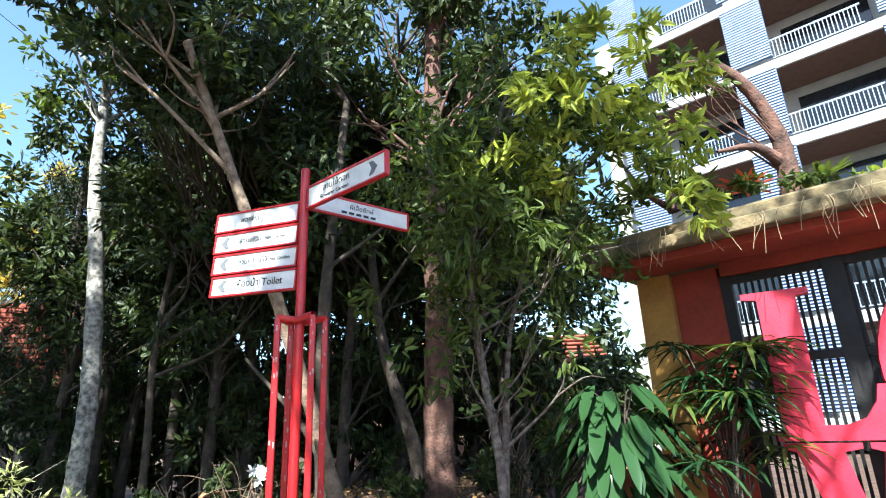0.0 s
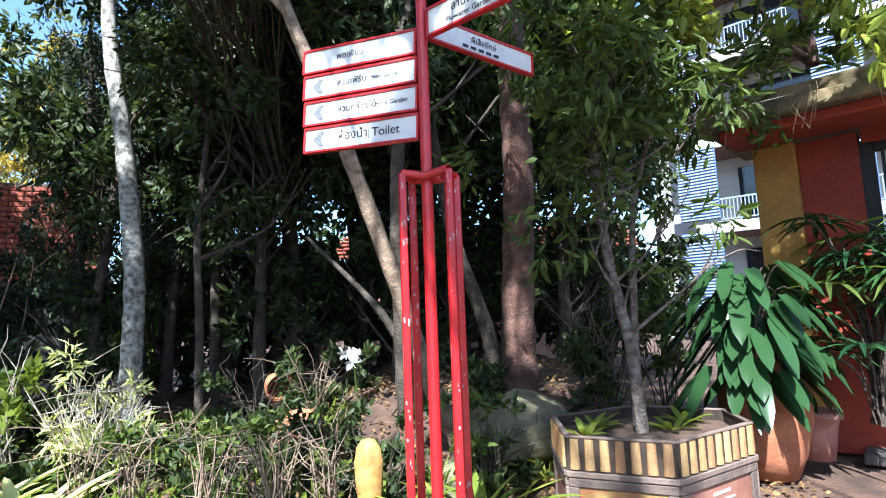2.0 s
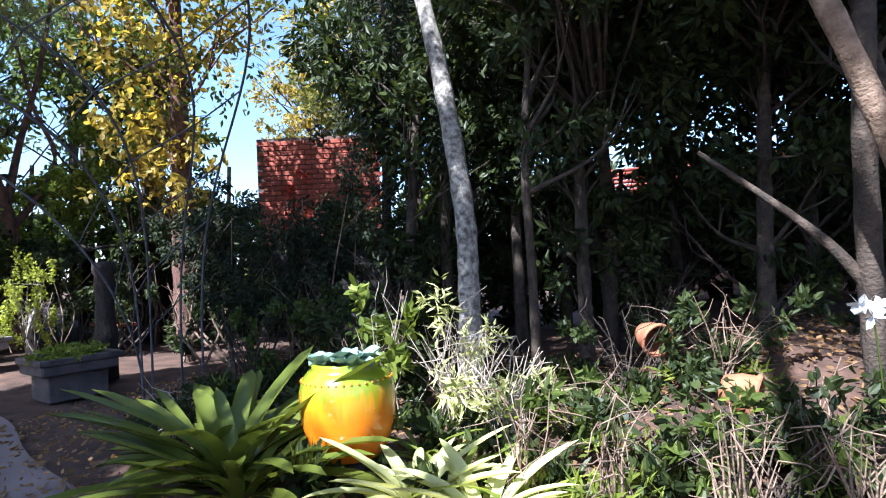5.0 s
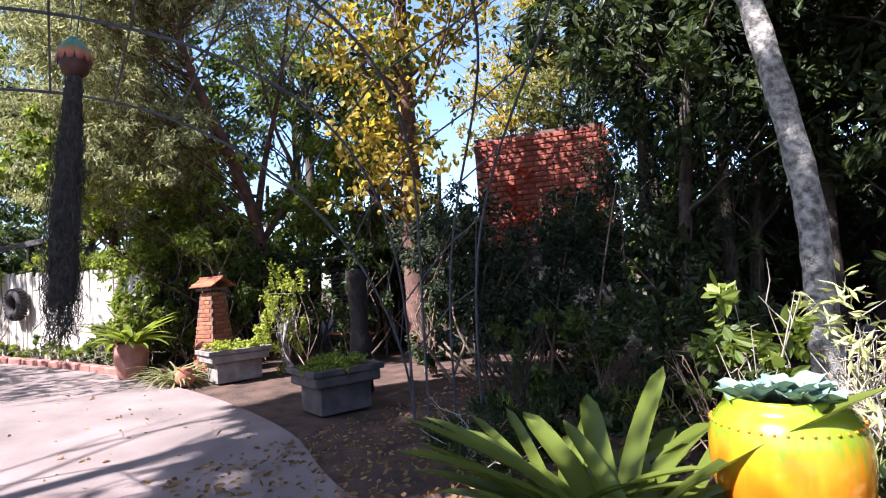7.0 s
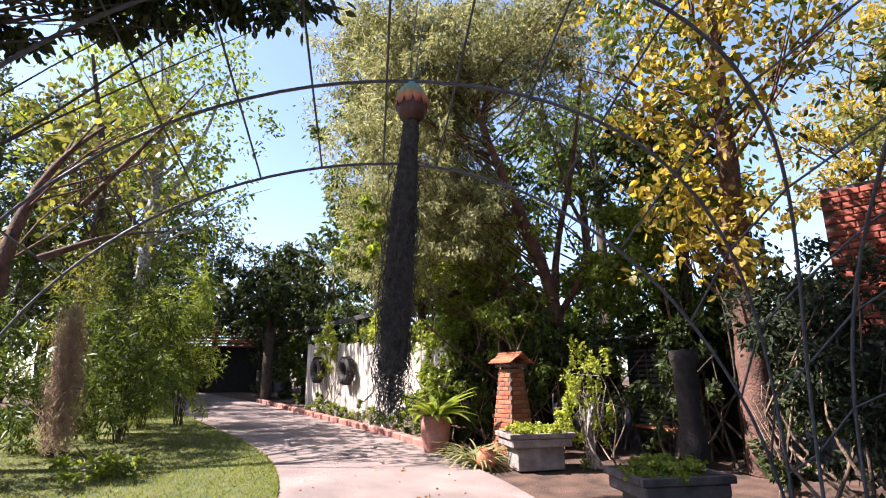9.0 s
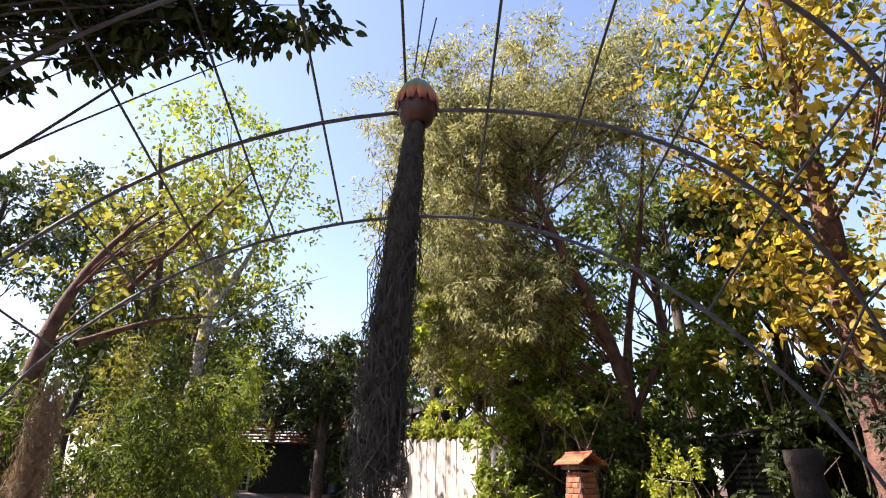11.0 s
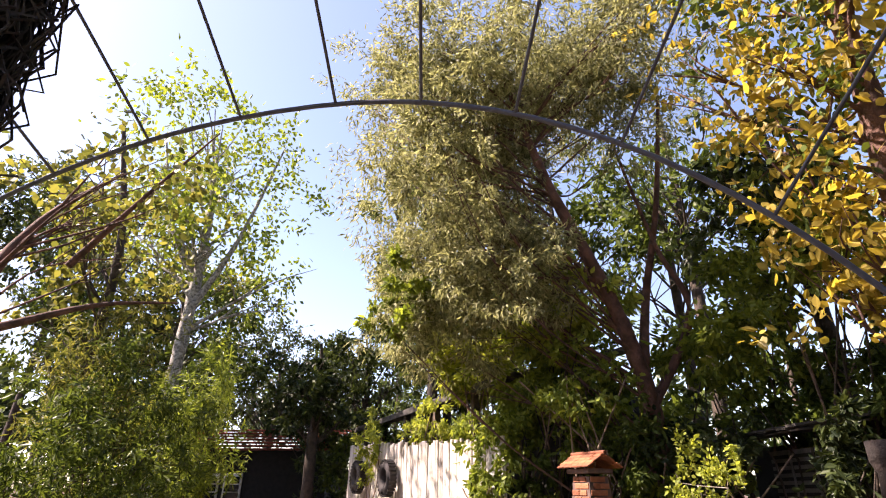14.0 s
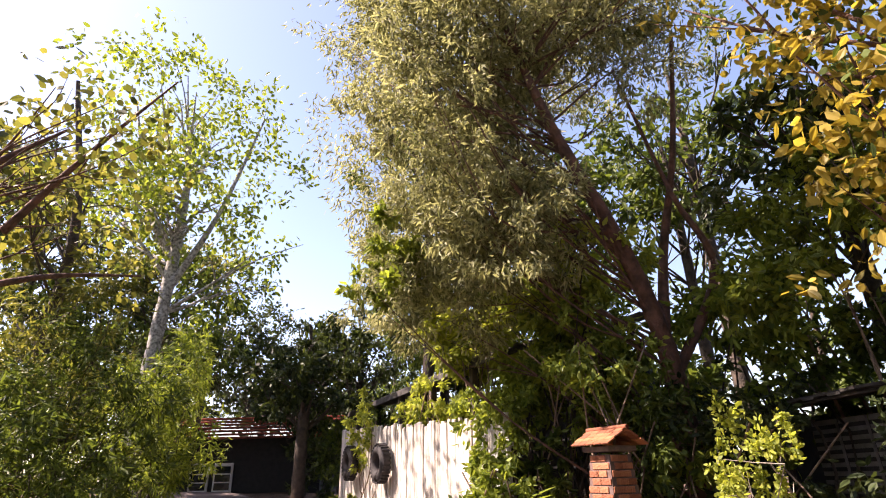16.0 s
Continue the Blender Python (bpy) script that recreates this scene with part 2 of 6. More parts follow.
def box(bm, cx, cy, cz, sx, sy, sz, rz=0.0, bevel=0.0):
    m = pose(cx, cy, cz, 0, 0, rz) @ Matrix.Diagonal((sx, sy, sz, 1))
    made = bmesh.ops.create_cube(bm, size=1.0, matrix=m)
    if bevel:
        edges = list({e for v in made["verts"] for e in v.link_edges})
        bmesh.ops.bevel(bm, geom=edges, offset=bevel, segments=1, affect="EDGES")
    return bm


def box_part(name, c, s, material, parent=None, rz=0.0, bevel=0.006, label=""):
    bm = bmesh.new()
    box(bm, 0, 0, 0, *s, 0, bevel)
    ob = part(name, bm, material, parent, label)
    ob.matrix_basis = pose(*c, 0, 0, rz)
    return ob


def tube_arrays(path, radii, sides=8, v0=0):
    """Rings along a path; returns verts and quads."""
    path = np.asarray(path, float)
    radii = np.broadcast_to(radii, (len(path),))
    tan = np.gradient(path, axis=0)
    tan /= np.linalg.norm(tan, axis=1)[:, None] + 1e-9
    ref = np.array([0.0, 0.0, 1.0]) if abs(tan[0, 2]) < 0.9 else np.array([1.0, 0.0, 0.0])
    V, Q = [], []
    for k, (p, t, r) in enumerate(zip(path, tan, radii)):
        a = np.cross(t, ref)
        a /= np.linalg.norm(a) + 1e-9
        b = np.cross(t, a)
        ang = np.linspace(0, 2 * math.pi, sides, endpoint=False)
        V.append(p + r * (np.cos(ang)[:, None] * a + np.sin(ang)[:, None] * b))
        if k:
            for s in range(sides):
                Q.append((v0 + (k - 1) * sides + s, v0 + (k - 1) * sides + (s + 1) % sides, v0 + k * sides + (s + 1) % sides, v0 + k * sides + s))
    return np.concatenate(V), Q


def bend(points, n):
    """A smooth line through a few points."""
    P = [Vector(p) for p in points]
    P = [P[0] * 2 - P[1], *P, P[-1] * 2 - P[-2]]
    out = []
    for k in range(1, len(P) - 2):
        a, b, c, d = P[k - 1:k + 3]
        for u in np.linspace(0, 1, n, endpoint=k == len(P) - 3):
            out.append(0.5 * (2 * b + (c - a) * u + (2 * a - 5 * b + 4 * c - d) * u * u + (3 * b - a - 3 * c + d) * u ** 3))
    return np.array([tuple(v) for v in out])


def tubes(name, paths, material, parent=None, sides=8, label=""):
    """Several tubes (path, radii) that form one part."""
    V, Q, v0 = [], [], 0
    for path, radii in paths:
        v, q = tube_arrays(path, radii, sides, v0)
        V.append(v)
        Q += q
        v0 += len(v)
    ob = np_part(name, np.concatenate(V), Q, material, parent, label, True)
    if name == "branchwork":
        ob["kind"] = "stuff"
    return ob


def lathe(name, profile, material, parent=None, sides=32, label=""):
    ang = np.linspace(0, 2 * math.pi, sides, endpoint=False)
    V = np.concatenate([np.stack([r * np.cos(ang), r * np.sin(ang), np.full(sides, z)], 1) for r, z in profile])
    Q = [(k * sides + s, k * sides + (s + 1) % sides, (k + 1) * sides + (s + 1) % sides, (k + 1) * sides + s) for k in range(len(profile) - 1) for s in range(sides)]
    return np_part(name, V, Q, material, parent, label, True)


def leaves(pos, way, length, width, rng, fold=0.25):
    """A folded diamond for each leaf: arrays of verts and quads."""
    n = len(pos)
    way = way / (np.linalg.norm(way, axis=1)[:, None] + 1e-9)
    side = np.cross(way, rng.normal(size=(n, 3)))
    side /= np.linalg.norm(side, axis=1)[:, None] + 1e-9
    up = np.cross(side, way)
    ln = (length * rng.uniform(0.6, 1.25, n))[:, None]
    wd = (width * rng.uniform(0.7, 1.2, n))[:, None]
    if np.mean(width) / np.mean(length) > 0.3:
        a, b = pos + way * ln * 0.32 + up * ln * fold * 0.2, pos + way * ln * 0.68 + up * ln * fold * 0.15
        w1, w2 = side * wd * 0.46, side * wd * 0.38
        tip = pos + way * ln - up * ln * 0.12
        lift = up * wd * fold * 0.5
        V = np.stack([pos, a + w1 - lift, b + w2 - lift, tip, b - w2 - lift, a - w1 - lift], 1).reshape(-1, 3)
        k = 6 * np.arange(n)[:, None]
        return V, np.concatenate([k + np.array([0, 1, 2, 3]), k + np.array([0, 3, 4, 5])], 0)
    mid = pos + way * ln * 0.45 + up * ln * fold * 0.35
    V = np.stack([pos, mid + side * wd * 0.5 - up * wd * fold, pos + way * ln - up * ln * 0.1, mid - side * wd * 0.5 - up * wd * fold], 1).reshape(-1, 3)
    Q = np.arange(4 * n).reshape(n, 4)
    return V, Q


def cloud(clumps, rng, length, width, droop=0.4, gap=0.35):
    """Leaves in uneven clumps: rows of (x, y, z, rx, ry, rz, count)."""
    P, W = [], []
    for x, y, z, rx, ry, rz, n in clumps:
        n = int(n)
        subs = max(3, n // 45)
        c = rng.normal(size=(subs, 3))
        c = c / np.linalg.norm(c, axis=1)[:, None] * rng.uniform(0.35, 1.0, (subs, 1)) ** 0.5
        idx = rng.integers(0, subs, n)
        q = c[idx] + rng.normal(size=(n, 3)) * gap * 0.5
        P.append(np.array([x, y, z]) + q * np.array([rx, ry, rz]))
        w = q * 0.7 + rng.normal(size=(n, 3)) * 0.8
        w[:, 2] -= droop
        W.append(w)
    P, W = np.concatenate(P), np.concatenate(W)
    return leaves(P, W, length, width, rng)


def crown(name, clumps, material, seed, length=0.14, width=0.06, droop=0.4, parent=None, gap=0.35, label=""):
    rng = np.random.default_rng(seed)
    V, Q = cloud(clumps, rng, length, width, droop, gap)
    ob = np_part(name, V, Q, material, parent, label)
    return ob


def limbs_to(trunk, clumps, rng, r=0.035, every=1):
    """Thin limbs from a trunk line towards the clumps."""
    out = []
    trunk = np.asarray(trunk)
    for k, c in enumerate(clumps[::every]):
        p = np.array(c[:3], float)
        below = trunk[trunk[:, 2] < p[2] - 0.25 - 0.7 * np.hypot(trunk[:, 0] - p[0], trunk[:, 1] - p[1])]
        s = below[np.argmin(np.linalg.norm(below - p, axis=1))] if len(below) else trunk[0]
        mid = (s + p) / 2 + rng.normal(size=3) * 0.15 * np.linalg.norm(p - s) * 0.5
        out.append((bend([s, mid, p], 5), np.linspace(r, r * 0.25, len(bend([s, mid, p], 5)))))
        for _ in range(2):
            e = p + rng.normal(size=3) * np.array(c[3:6]) * 0.6
            out.append((bend([mid, (mid + e) / 2 + rng.normal(size=3) * 0.1, e], 4), np.linspace(r * 0.5, r * 0.12, len(bend([mid, mid, e], 4)))))
    return out


def tree(line, radii, clumps, bark, leaf, label, seed, length=0.14, width=0.06, droop=0.4, extra=(), r=0.035, category="tree", name="tree", gap=0.35, sides=10, every=1):
    rng = np.random.default_rng(seed)
    root = thing(name, (0, 0, 0), label, category)
    path = bend(line, 8)
    rad = np.interp(np.linspace(0, 1, len(path)), np.linspace(0, 1, len(radii)), radii)
    rad = rad * (1 + 0.06 * np.sin(np.arange(len(path)) * 2.1 + seed))
    tubes("trunk", [(path, rad), *extra, *limbs_to(path, clumps, rng, r, every)], bark, root, sides)
    if clumps:
        crown("crown", clumps, leaf, seed + 1, length, width, droop, root, gap)
    return root


def smooth(a, b, v):
    u = np.clip((v - a) / (b - a), 0, 1)
    return u * u * (3 - 2 * u)


def ground_z(x, y):
    far = np.maximum(0, -x - 9.0)
    rise = np.minimum(0.05 * far ** 2 / (far + 1.5), 1.2)
    return rise + 0.6 * smooth(5.6, 8.0, y) * smooth(-3.8, -1.6, x) * (1 - smooth(1.0, 2.2, x))


# ---- ground, path, lawn ----
def sheet(name, xs, ys, z_of, material, label, category, kind="structure"):
    X, Y = np.meshgrid(xs, ys, indexing="ij")
    Z = z_of(X, Y)
    V = np.stack([X, Y, Z], -1).reshape(-1, 3)
    a, b = len(xs), len(ys)
    Q = [(i * b + j, (i + 1) * b + j, (i + 1) * b + j + 1, i * b + j + 1) for i in range(a - 1) for j in range(b - 1)]
    return tagged(np_part(name, V, Q, material, smooth=True), label, category, kind=kind)


xs = np.unique(np.concatenate([np.array([-2500.0, -600, -200, -100, -60]), np.linspace(-45, 12, 150), np.array([20.0, 40, 100, 300, 2500])]))
ys = np.unique(np.concatenate([np.array([-2500.0, -600, -200, -60, -25]), np.linspace(-12, 22, 110), np.array([30.0, 60, 200, 700, 2500])]))
sheet("ground", xs, ys, lambda X, Y: ground_z(X, Y) + 0.03 * np.sin(X * 3.1) * np.sin(Y * 2.7) * (np.abs(Y - 6) > 1.5) * (np.abs(X) < 40) - 0.035, "soil", "dark damp garden soil with leaf litter", "ground")

# path: right and left edges, from behind the start to the far bend
RIGHT = bend([(6, 3.1, 0), (2.5, 3.6, 0), (-1.5, 3.4, 0), (-4.5, 3.9, 0), (-8.17, 4.98, 0), (-10.4, 5.95, 0), (-13.6, 6.45, 0), (-17.2, 6.25, 0), (-22, 5.3, 0), (-28, 4.0, 0), (-36, 1.0, 0), (-44, -4, 0)], 8)
LEFT = bend([(6, -3.2, 0), (2.5, -3.0, 0), (-1.5, -2.6, 0), (-4.5, -1.6, 0), (-7.6, 0.6, 0), (-11.0, 2.6, 0), (-14.0, 3.45, 0), (-17.2, 3.4, 0), (-22, 2.4, 0), (-28, 1.0, 0), (-36, -2.0, 0), (-44, -7, 0)], 8)


def ribbon(name, a, b, across, lift, material, label, category):
    V, Q = [], []
    for k in range(len(a)):
        for u in np.linspace(0, 1, across):
            p = a[k] * (1 - u) + b[k] * u
            V.append((p[0], p[1], float(ground_z(p[0], p[1])) + lift))
    for k in range(len(a) - 1):
        for j in range(across - 1):
            Q.append((k * across + j, k * across + j + 1, (k + 1) * across + j + 1, (k + 1) * across + j))
    return tagged(np_part(name, V, Q, material, smooth=True), label, category, kind="structure")


ribbon("path", RIGHT, LEFT, 8, 0.012, "asphalt", "worn reddish-grey asphalt garden path", "path")
OUT = LEFT + np.array([0.3, -9.0, 0.0])
lawn = ribbon("lawn", LEFT[26:72], OUT[26:72], 24, 0.03, "lawn_soil", "patchy sunlit lawn beside the path", "lawn")


def grass_patch(name, n, seed, inside, material, h, label):
    rng = np.random.default_rng(seed)
    k = rng.integers(26, 70, n)
    u, f = rng.random(n), rng.random(n)
    a = LEFT[k] * (1 - f[:, None]) + LEFT[k + 1] * f[:, None]
    o = OUT[k] * (1 - f[:, None]) + OUT[k + 1] * f[:, None]
    p = a * (1 - u[:, None] ** 1.3) + o * u[:, None] ** 1.3
    p[:, 2] = ground_z(p[:, 0], p[:, 1]) + 0.02
    w = rng.normal(size=(n, 3)) * 0.7
    w[:, 2] = 1
    V, Q = leaves(p, w, h, 0.012, rng)
    return tagged(np_part(name, V, Q, material), label, "grass", kind="stuff")


grass_patch("grass", 70000, 5, None, "grass", 0.06, "short yellow-green grass blades on the lawn")


def litter(name, n, seed, x0, x1, y0, y1, size, material, label):
    rng = np.random.default_rng(seed)
    p = np.stack([rng.uniform(x0, x1, n), rng.uniform(y0, y1, n), np.zeros(n)], 1)
    p[:, 2] = ground_z(p[:, 0], p[:, 1]) + 0.02
    w = rng.normal(size=(n, 3))
    w[:, 2] *= 0.25
    V, Q = leaves(p, w, size, size * 0.5, rng)
    return tagged(np_part(name, V, Q, material), label, "leaf litter", kind="stuff")


litter("leaf_litter", 9000, 7, -10, 2, 4.2, 11, 0.07, "leaf_dry", "dry brown leaves scattered on the soil")
litter("path_litter", 160, 8, -15, -6, 2, 6, 0.07, "leaf_dry", "a few dry leaves on the path")


# ---- signpost ----
def text_part(name, words, size, m, material, parent, label="", depth=0.001, align="LEFT"):
    cu = bpy.data.curves.new(name, "FONT")
    cu.body, cu.size, cu.extrude, cu.align_x, cu.align_y = words, size, depth, align, "CENTER"
    tmp = bpy.data.objects.new(name, cu)
    scene.collection.objects.link(tmp)
    bpy.context.view_layer.update()
    me = bpy.data.meshes.new_from_object(tmp.evaluated_get(bpy.context.evaluated_depsgraph_get()))
    bpy.data.objects.remove(tmp)
    me.materials.clear()
    me.materials.append(M[material])
    ob = new(name, me)
    ob.parent = parent
    ob.matrix_basis = m
    if label:
        ob["label"] = label
    return ob


def arrow_part(m, parent, flip=False, s=0.1):
    bm = bmesh.new()
    pts = [(-0.5, 0), (0.0, 0.55), (0.45, 0.55), (0.15, 0), (0.45, -0.55), (0.0, -0.55)]
    k = -1 if flip else 1
    vs = [bm.verts.new((k * x * s, y * s, 0.0)) for x, y in pts]
    bm.faces.new([vs[0], vs[1], vs[2], vs[3]])
    bm.faces.new([vs[0], vs[3], vs[4], vs[5]])
    ob = part("arrow", bm, "arrow_grey", parent, "grey chevron arrow")
    ob.matrix_basis = m
    return ob


def sign_board(root, m, w, h, thai, english, arrow, thai_size=0.07, eng_size=0.05, slim=False):
    """A board whose left lower corner is the origin of m; x along it, y up, z towards the reader."""
    bm = bmesh.new()
    e = 0.014
    for cx, cy, sx, sy in ((w / 2, e / 2, w, e), (w / 2, h - e / 2, w, e), (e / 2, h / 2, e, h - 2 * e), (w - e / 2, h / 2, e, h - 2 * e)):
        box(bm, cx, cy, 0, sx, sy, 0.04)
    frame_ob = part("board_frame", bm, "red_paint", root)
    frame_ob.matrix_basis = m
    bm = bmesh.new()
    box(bm, w / 2, h / 2, 0.0, w - 2 * e - 0.002, h - 2 * e - 0.002, 0.02)
    face = part("board_face", bm, "sign_white", frame_ob, "white sign panel")
    z = 0.013
    if thai:
        text_part("thai_lettering", thai, thai_size, pose(w * 0.31, h * 0.52, z), "ink", face, "black Thai lettering")
    if english:
        text_part("english_lettering", english, eng_size, pose(w * 0.61, h * 0.5, z), "ink", face, "black English lettering")
        bm = bmesh.new()
        box(bm, w * 0.585, h * 0.5, z, 0.003, h * 0.5, 0.001)
        part("divider", bm, "ink", face)
    if arrow:
        arrow_part(pose(w * 0.14, h * 0.5, z), face, False, h * 0.55)
    return frame_ob


post = thing("signpost", (-1.06, 4.13, 0), "red metal garden signpost with white direction boards, paint chipped", "signpost")
tubes("pole", [([(0, 0, 0), (0, 0, 1.2), (0, 0, 2.4), (0, 0, 3.62)], 0.036)], "red_paint", post, 14)
lathe("pole_cap", [(0.0, 3.635), (0.03, 3.63), (0.038, 3.62), (0.038, 3.6)], "red_paint", post, 14)
for dx, dy in ((-0.15, -0.05), (0.13, -0.13), (-0.1, 0.14), (0.18, 0.06)):
    leg = box_part("post", (dx, dy, 1.2), (0.045, 0.045, 2.36), "red_paint", post, 12, 0.006)
    rng = np.random.default_rng(int(100 + dx * 90 + dy * 70))
    bm = bmesh.new()
    for _ in range(16):
        z = rng.uniform(-1.1, 1.15)
        box(bm, rng.uniform(-0.016, 0.016), -0.0228, z, rng.uniform(0.004, 0.014), 0.0012, rng.uniform(0.006, 0.045))
        box(bm, 0.0228, rng.uniform(-0.016, 0.016), rng.uniform(-1.1, 1.15), 0.0012, rng.uniform(0.004, 0.012), rng.uniform(0.006, 0.03))
    part("chipped_paint", bm, "chip_paint", leg, "pale patches of chipped paint")["kind"] = "stuff"
for (a, b) in (((-0.15, -0.05), (0.13, -0.13)), ((0.13, -0.13), (0.18, 0.06)), ((0.18, 0.06), (-0.1, 0.14)), ((-0.1, 0.14), (-0.15, -0.05))):
    tubes("top_bar", [([(a[0], a[1], 2.385), (0.35 * (a[0] + b[0]), 0.35 * (a[1] + b[1]), 2.36), (b[0], b[1], 2.385)], 0.026)], "red_paint", post, 6)


def board_frame(origin, along, face):
    along = Vector(along).normalized()
    face = Vector(face)
    up = face.cross(along).normalized()
    face = along.cross(up).normalized()
    m = Matrix((along, up, face)).transposed().to_4x4()
    m.translation = Vector(origin)
    return m


THAI = (("ห้องน้ำ", "Toilet", 0.085, 0.085, True), ("สวนกล้วยไม้", "Orchid Garden", 0.062, 0.043, True), ("สวนเฟิร์น", "Fern Garden", 0.062, 0.043, True), ("พอเพียง", "", 0.062, 0.043, False))
for k, (th, en, ts, es, ar) in enumerate(THAI):
    o = Vector((-0.84, 0.345, 2.645 + 0.187 * k))
    sign_board(post, board_frame(o, (0.8, -0.335, -0.035), (-0.39, -0.92, 0.05)), 0.868, 0.176, th, en, ar, ts, es)
f1 = sign_board(post, board_frame((0.04, -0.03, 3.26), (0.72, -0.62, 0.0), (-0.65, -0.76, 0.0)), 0.92, 0.19, "", "", False)
face1 = f1.children[0]
text_part("thai_lettering", "ลานไม้ดอก", 0.075, pose(0.2, 0.122, 0.013), "ink", face1, "black Thai lettering")
text_part("english_lettering", "Flowerer Garden", 0.05, pose(0.16, 0.052, 0.013), "ink", face1, "black English lettering")
arrow_part(pose(0.78, 0.095, 0.013), face1, True, 0.1)
f2 = sign_board(post, board_frame((0.04, 0.03, 3.28), (0.8, 0.6, -0.02), (0.6, -0.8, 0.0)), 0.95, 0.17, "", "", False)
text_part("thai_lettering", "ผีเสื้อยักษ์", 0.06, pose(0.35, 0.1, 0.013), "ink", f2.children[0], "black Thai lettering")
bm = bmesh.new()
for k in range(5):
    box(bm, 0.3 + 0.07 * k, 0.045, 0.013, 0.05, 0.022, 0.001)
part("small_lettering", bm, "ink", f2.children[0], "small lettering too worn to read")

# ---- red gate with yellow pillar and mossy canopy ----
gate = thing("gatehouse", (2.78, 6.72, 0), "red gate wall with yellow pillar under a mossy concrete canopy", "gatehouse", kind="structure")
gate.rotation_euler = (0, 0, radians(-43))
box_part("pillar", (0.0, 0.0, 1.6), (0.4, 0.4, 3.2), "yellow_wall", gate, 0, 0.012, "ochre painted pillar")
box_part("wall_panel", (0.46, 0.05, 1.6), (0.52, 0.28, 3.2), "red_wall", gate, 0, 0.01, "dull red painted wall")
box_part("lintel", (3.0, 0.05, 3.18), (4.5, 0.3, 0.22), "red_wall", gate, 0, 0.01, "dull red painted beam")
box_part("canopy", (2.9, -0.15, 3.42), (6.8, 1.7, 0.26), "mossy", gate, 0, 0.03, "mossy weathered concrete canopy")
box_part("canopy_lip", (2.9, -1.03, 3.34), (6.8, 0.08, 0.14), "mossy", gate, 0, 0.012)
box_part("fascia", (2.9, -0.55, 3.24), (6.5, 0.6, 0.1), "red_wall", gate, 0, 0.01, "stained red underside")
box_part("step", (2.3, -0.1, 0.05), (3.6, 0.7, 0.1), "concrete_dark", gate, 0, 0.01)
_rng = np.random.default_rng(29)
roots = []
for k in range(46):
    x0, z0 = _rng.uniform(-0.4, 4.5), 3.3 + _rng.uniform(0, 0.2)
    roots.append((bend([(x0, -1.08, z0), (x0 + _rng.uniform(-0.05, 0.05), -1.1, z0 - 0.1), (x0 + _rng.uniform(-0.1, 0.1), -1.1, z0 - _rng.uniform(0.15, 0.4))], 3), 0.003))
tubes("hanging_root", roots, "moss_dry", gate, 4, "dry hanging roots")
dark = thing("metal_gate", (2.78 + 0.7 * 0.731, 6.72 - 0.7 * 0.682, 0.1), "dark slatted metal gate standing closed", "gate")
dark.rotation_euler = (0, 0, radians(-43))
for cx, w in ((0.07, 0.14), (1.12, 0.2), (2.25, 0.14)):
    box_part("gate_post", (cx, 0, 1.5), (w, 0.1, 2.98), "dark_metal", dark)
for z in (0.12, 0.55, 2.0, 2.92):
    box_part("rail", (1.15, 0, z), (2.2, 0.06, 0.09), "dark_metal", dark)
for k in range(30):
    box_part("slat", (0.2 + k * 0.069, 0.02, 1.5), (0.03, 0.012, 2.85), "dark_metal", dark, 0, 0.0)

love = thing("letter_sculpture", (3.12, 5.5, 0.0), "tall crimson letter sculpture spelling LOVE in two rows", "sculpture")
love.rotation_euler = (0, 0, radians(-32))
love.scale = (0.95, 0.95, 0.95)


def letter(name, loops, x, z):
    """A flat letter cut from plate: outer loop and holes bridged by strips of quads."""
    bm = bmesh.new()
    for loop in loops:
        vs = [bm.verts.new((px, 0.0, pz)) for px, pz in loop]
        bm.faces.new(vs)
    bm.normal_update()
    bmesh.ops.triangulate(bm, faces=bm.faces[:])
    ext = bmesh.ops.extrude_face_region(bm, geom=bm.faces[:])
    bmesh.ops.translate(bm, verts=[v for v in ext["geom"] if isinstance(v, bmesh.types.BMVert)], vec=(0, 0.12, 0))
    bmesh.ops.recalc_face_normals(bm, faces=bm.faces[:])
    ob = part(name, bm, "letter_red", love)
    ob.location = (x, 0, z)
    return ob


letter("letter_l", [[(0.0, 0.0), (0.86, 0.0), (0.98, 0.1), (0.98, 0.5), (0.9, 0.5), (0.86, 0.34), (0.76, 0.2), (0.6, 0.14), (0.42, 0.14), (0.42, 1.42), (0.54, 1.44), (0.54, 1.5), (-0.08, 1.5), (-0.08, 1.44), (0.06, 1.42), (0.06, 0.08), (0.0, 0.06)]], 0.05, 1.36)
ring = [(math.cos(a), math.sin(a)) for a in np.linspace(0, 2 * math.pi, 29)]
letter("letter_o", [[(0.52 * ring[k][0], 0.8 * ring[k][1]), (0.52 * ring[k + 1][0], 0.8 * ring[k + 1][1]), (0.2 * ring[k + 1][0], 0.58 * ring[k + 1][1]), (0.2 * ring[k][0], 0.58 * ring[k][1])] for k in range(28)], 1.55, 2.14).rotation_euler = (0, radians(14), 0)
letter("letter_v", [[(-0.02, 1.3), (0.62, 1.3), (0.62, 1.25), (0.47, 1.22), (0.62, 0.45), (0.78, 1.22), (0.68, 1.25), (0.68, 1.3), (1.1, 1.3), (1.1, 1.25), (1.0, 1.22), (0.68, 0.0), (0.46, 0.0), (0.08, 1.22), (-0.02, 1.25)]], 0.1, 0.04)
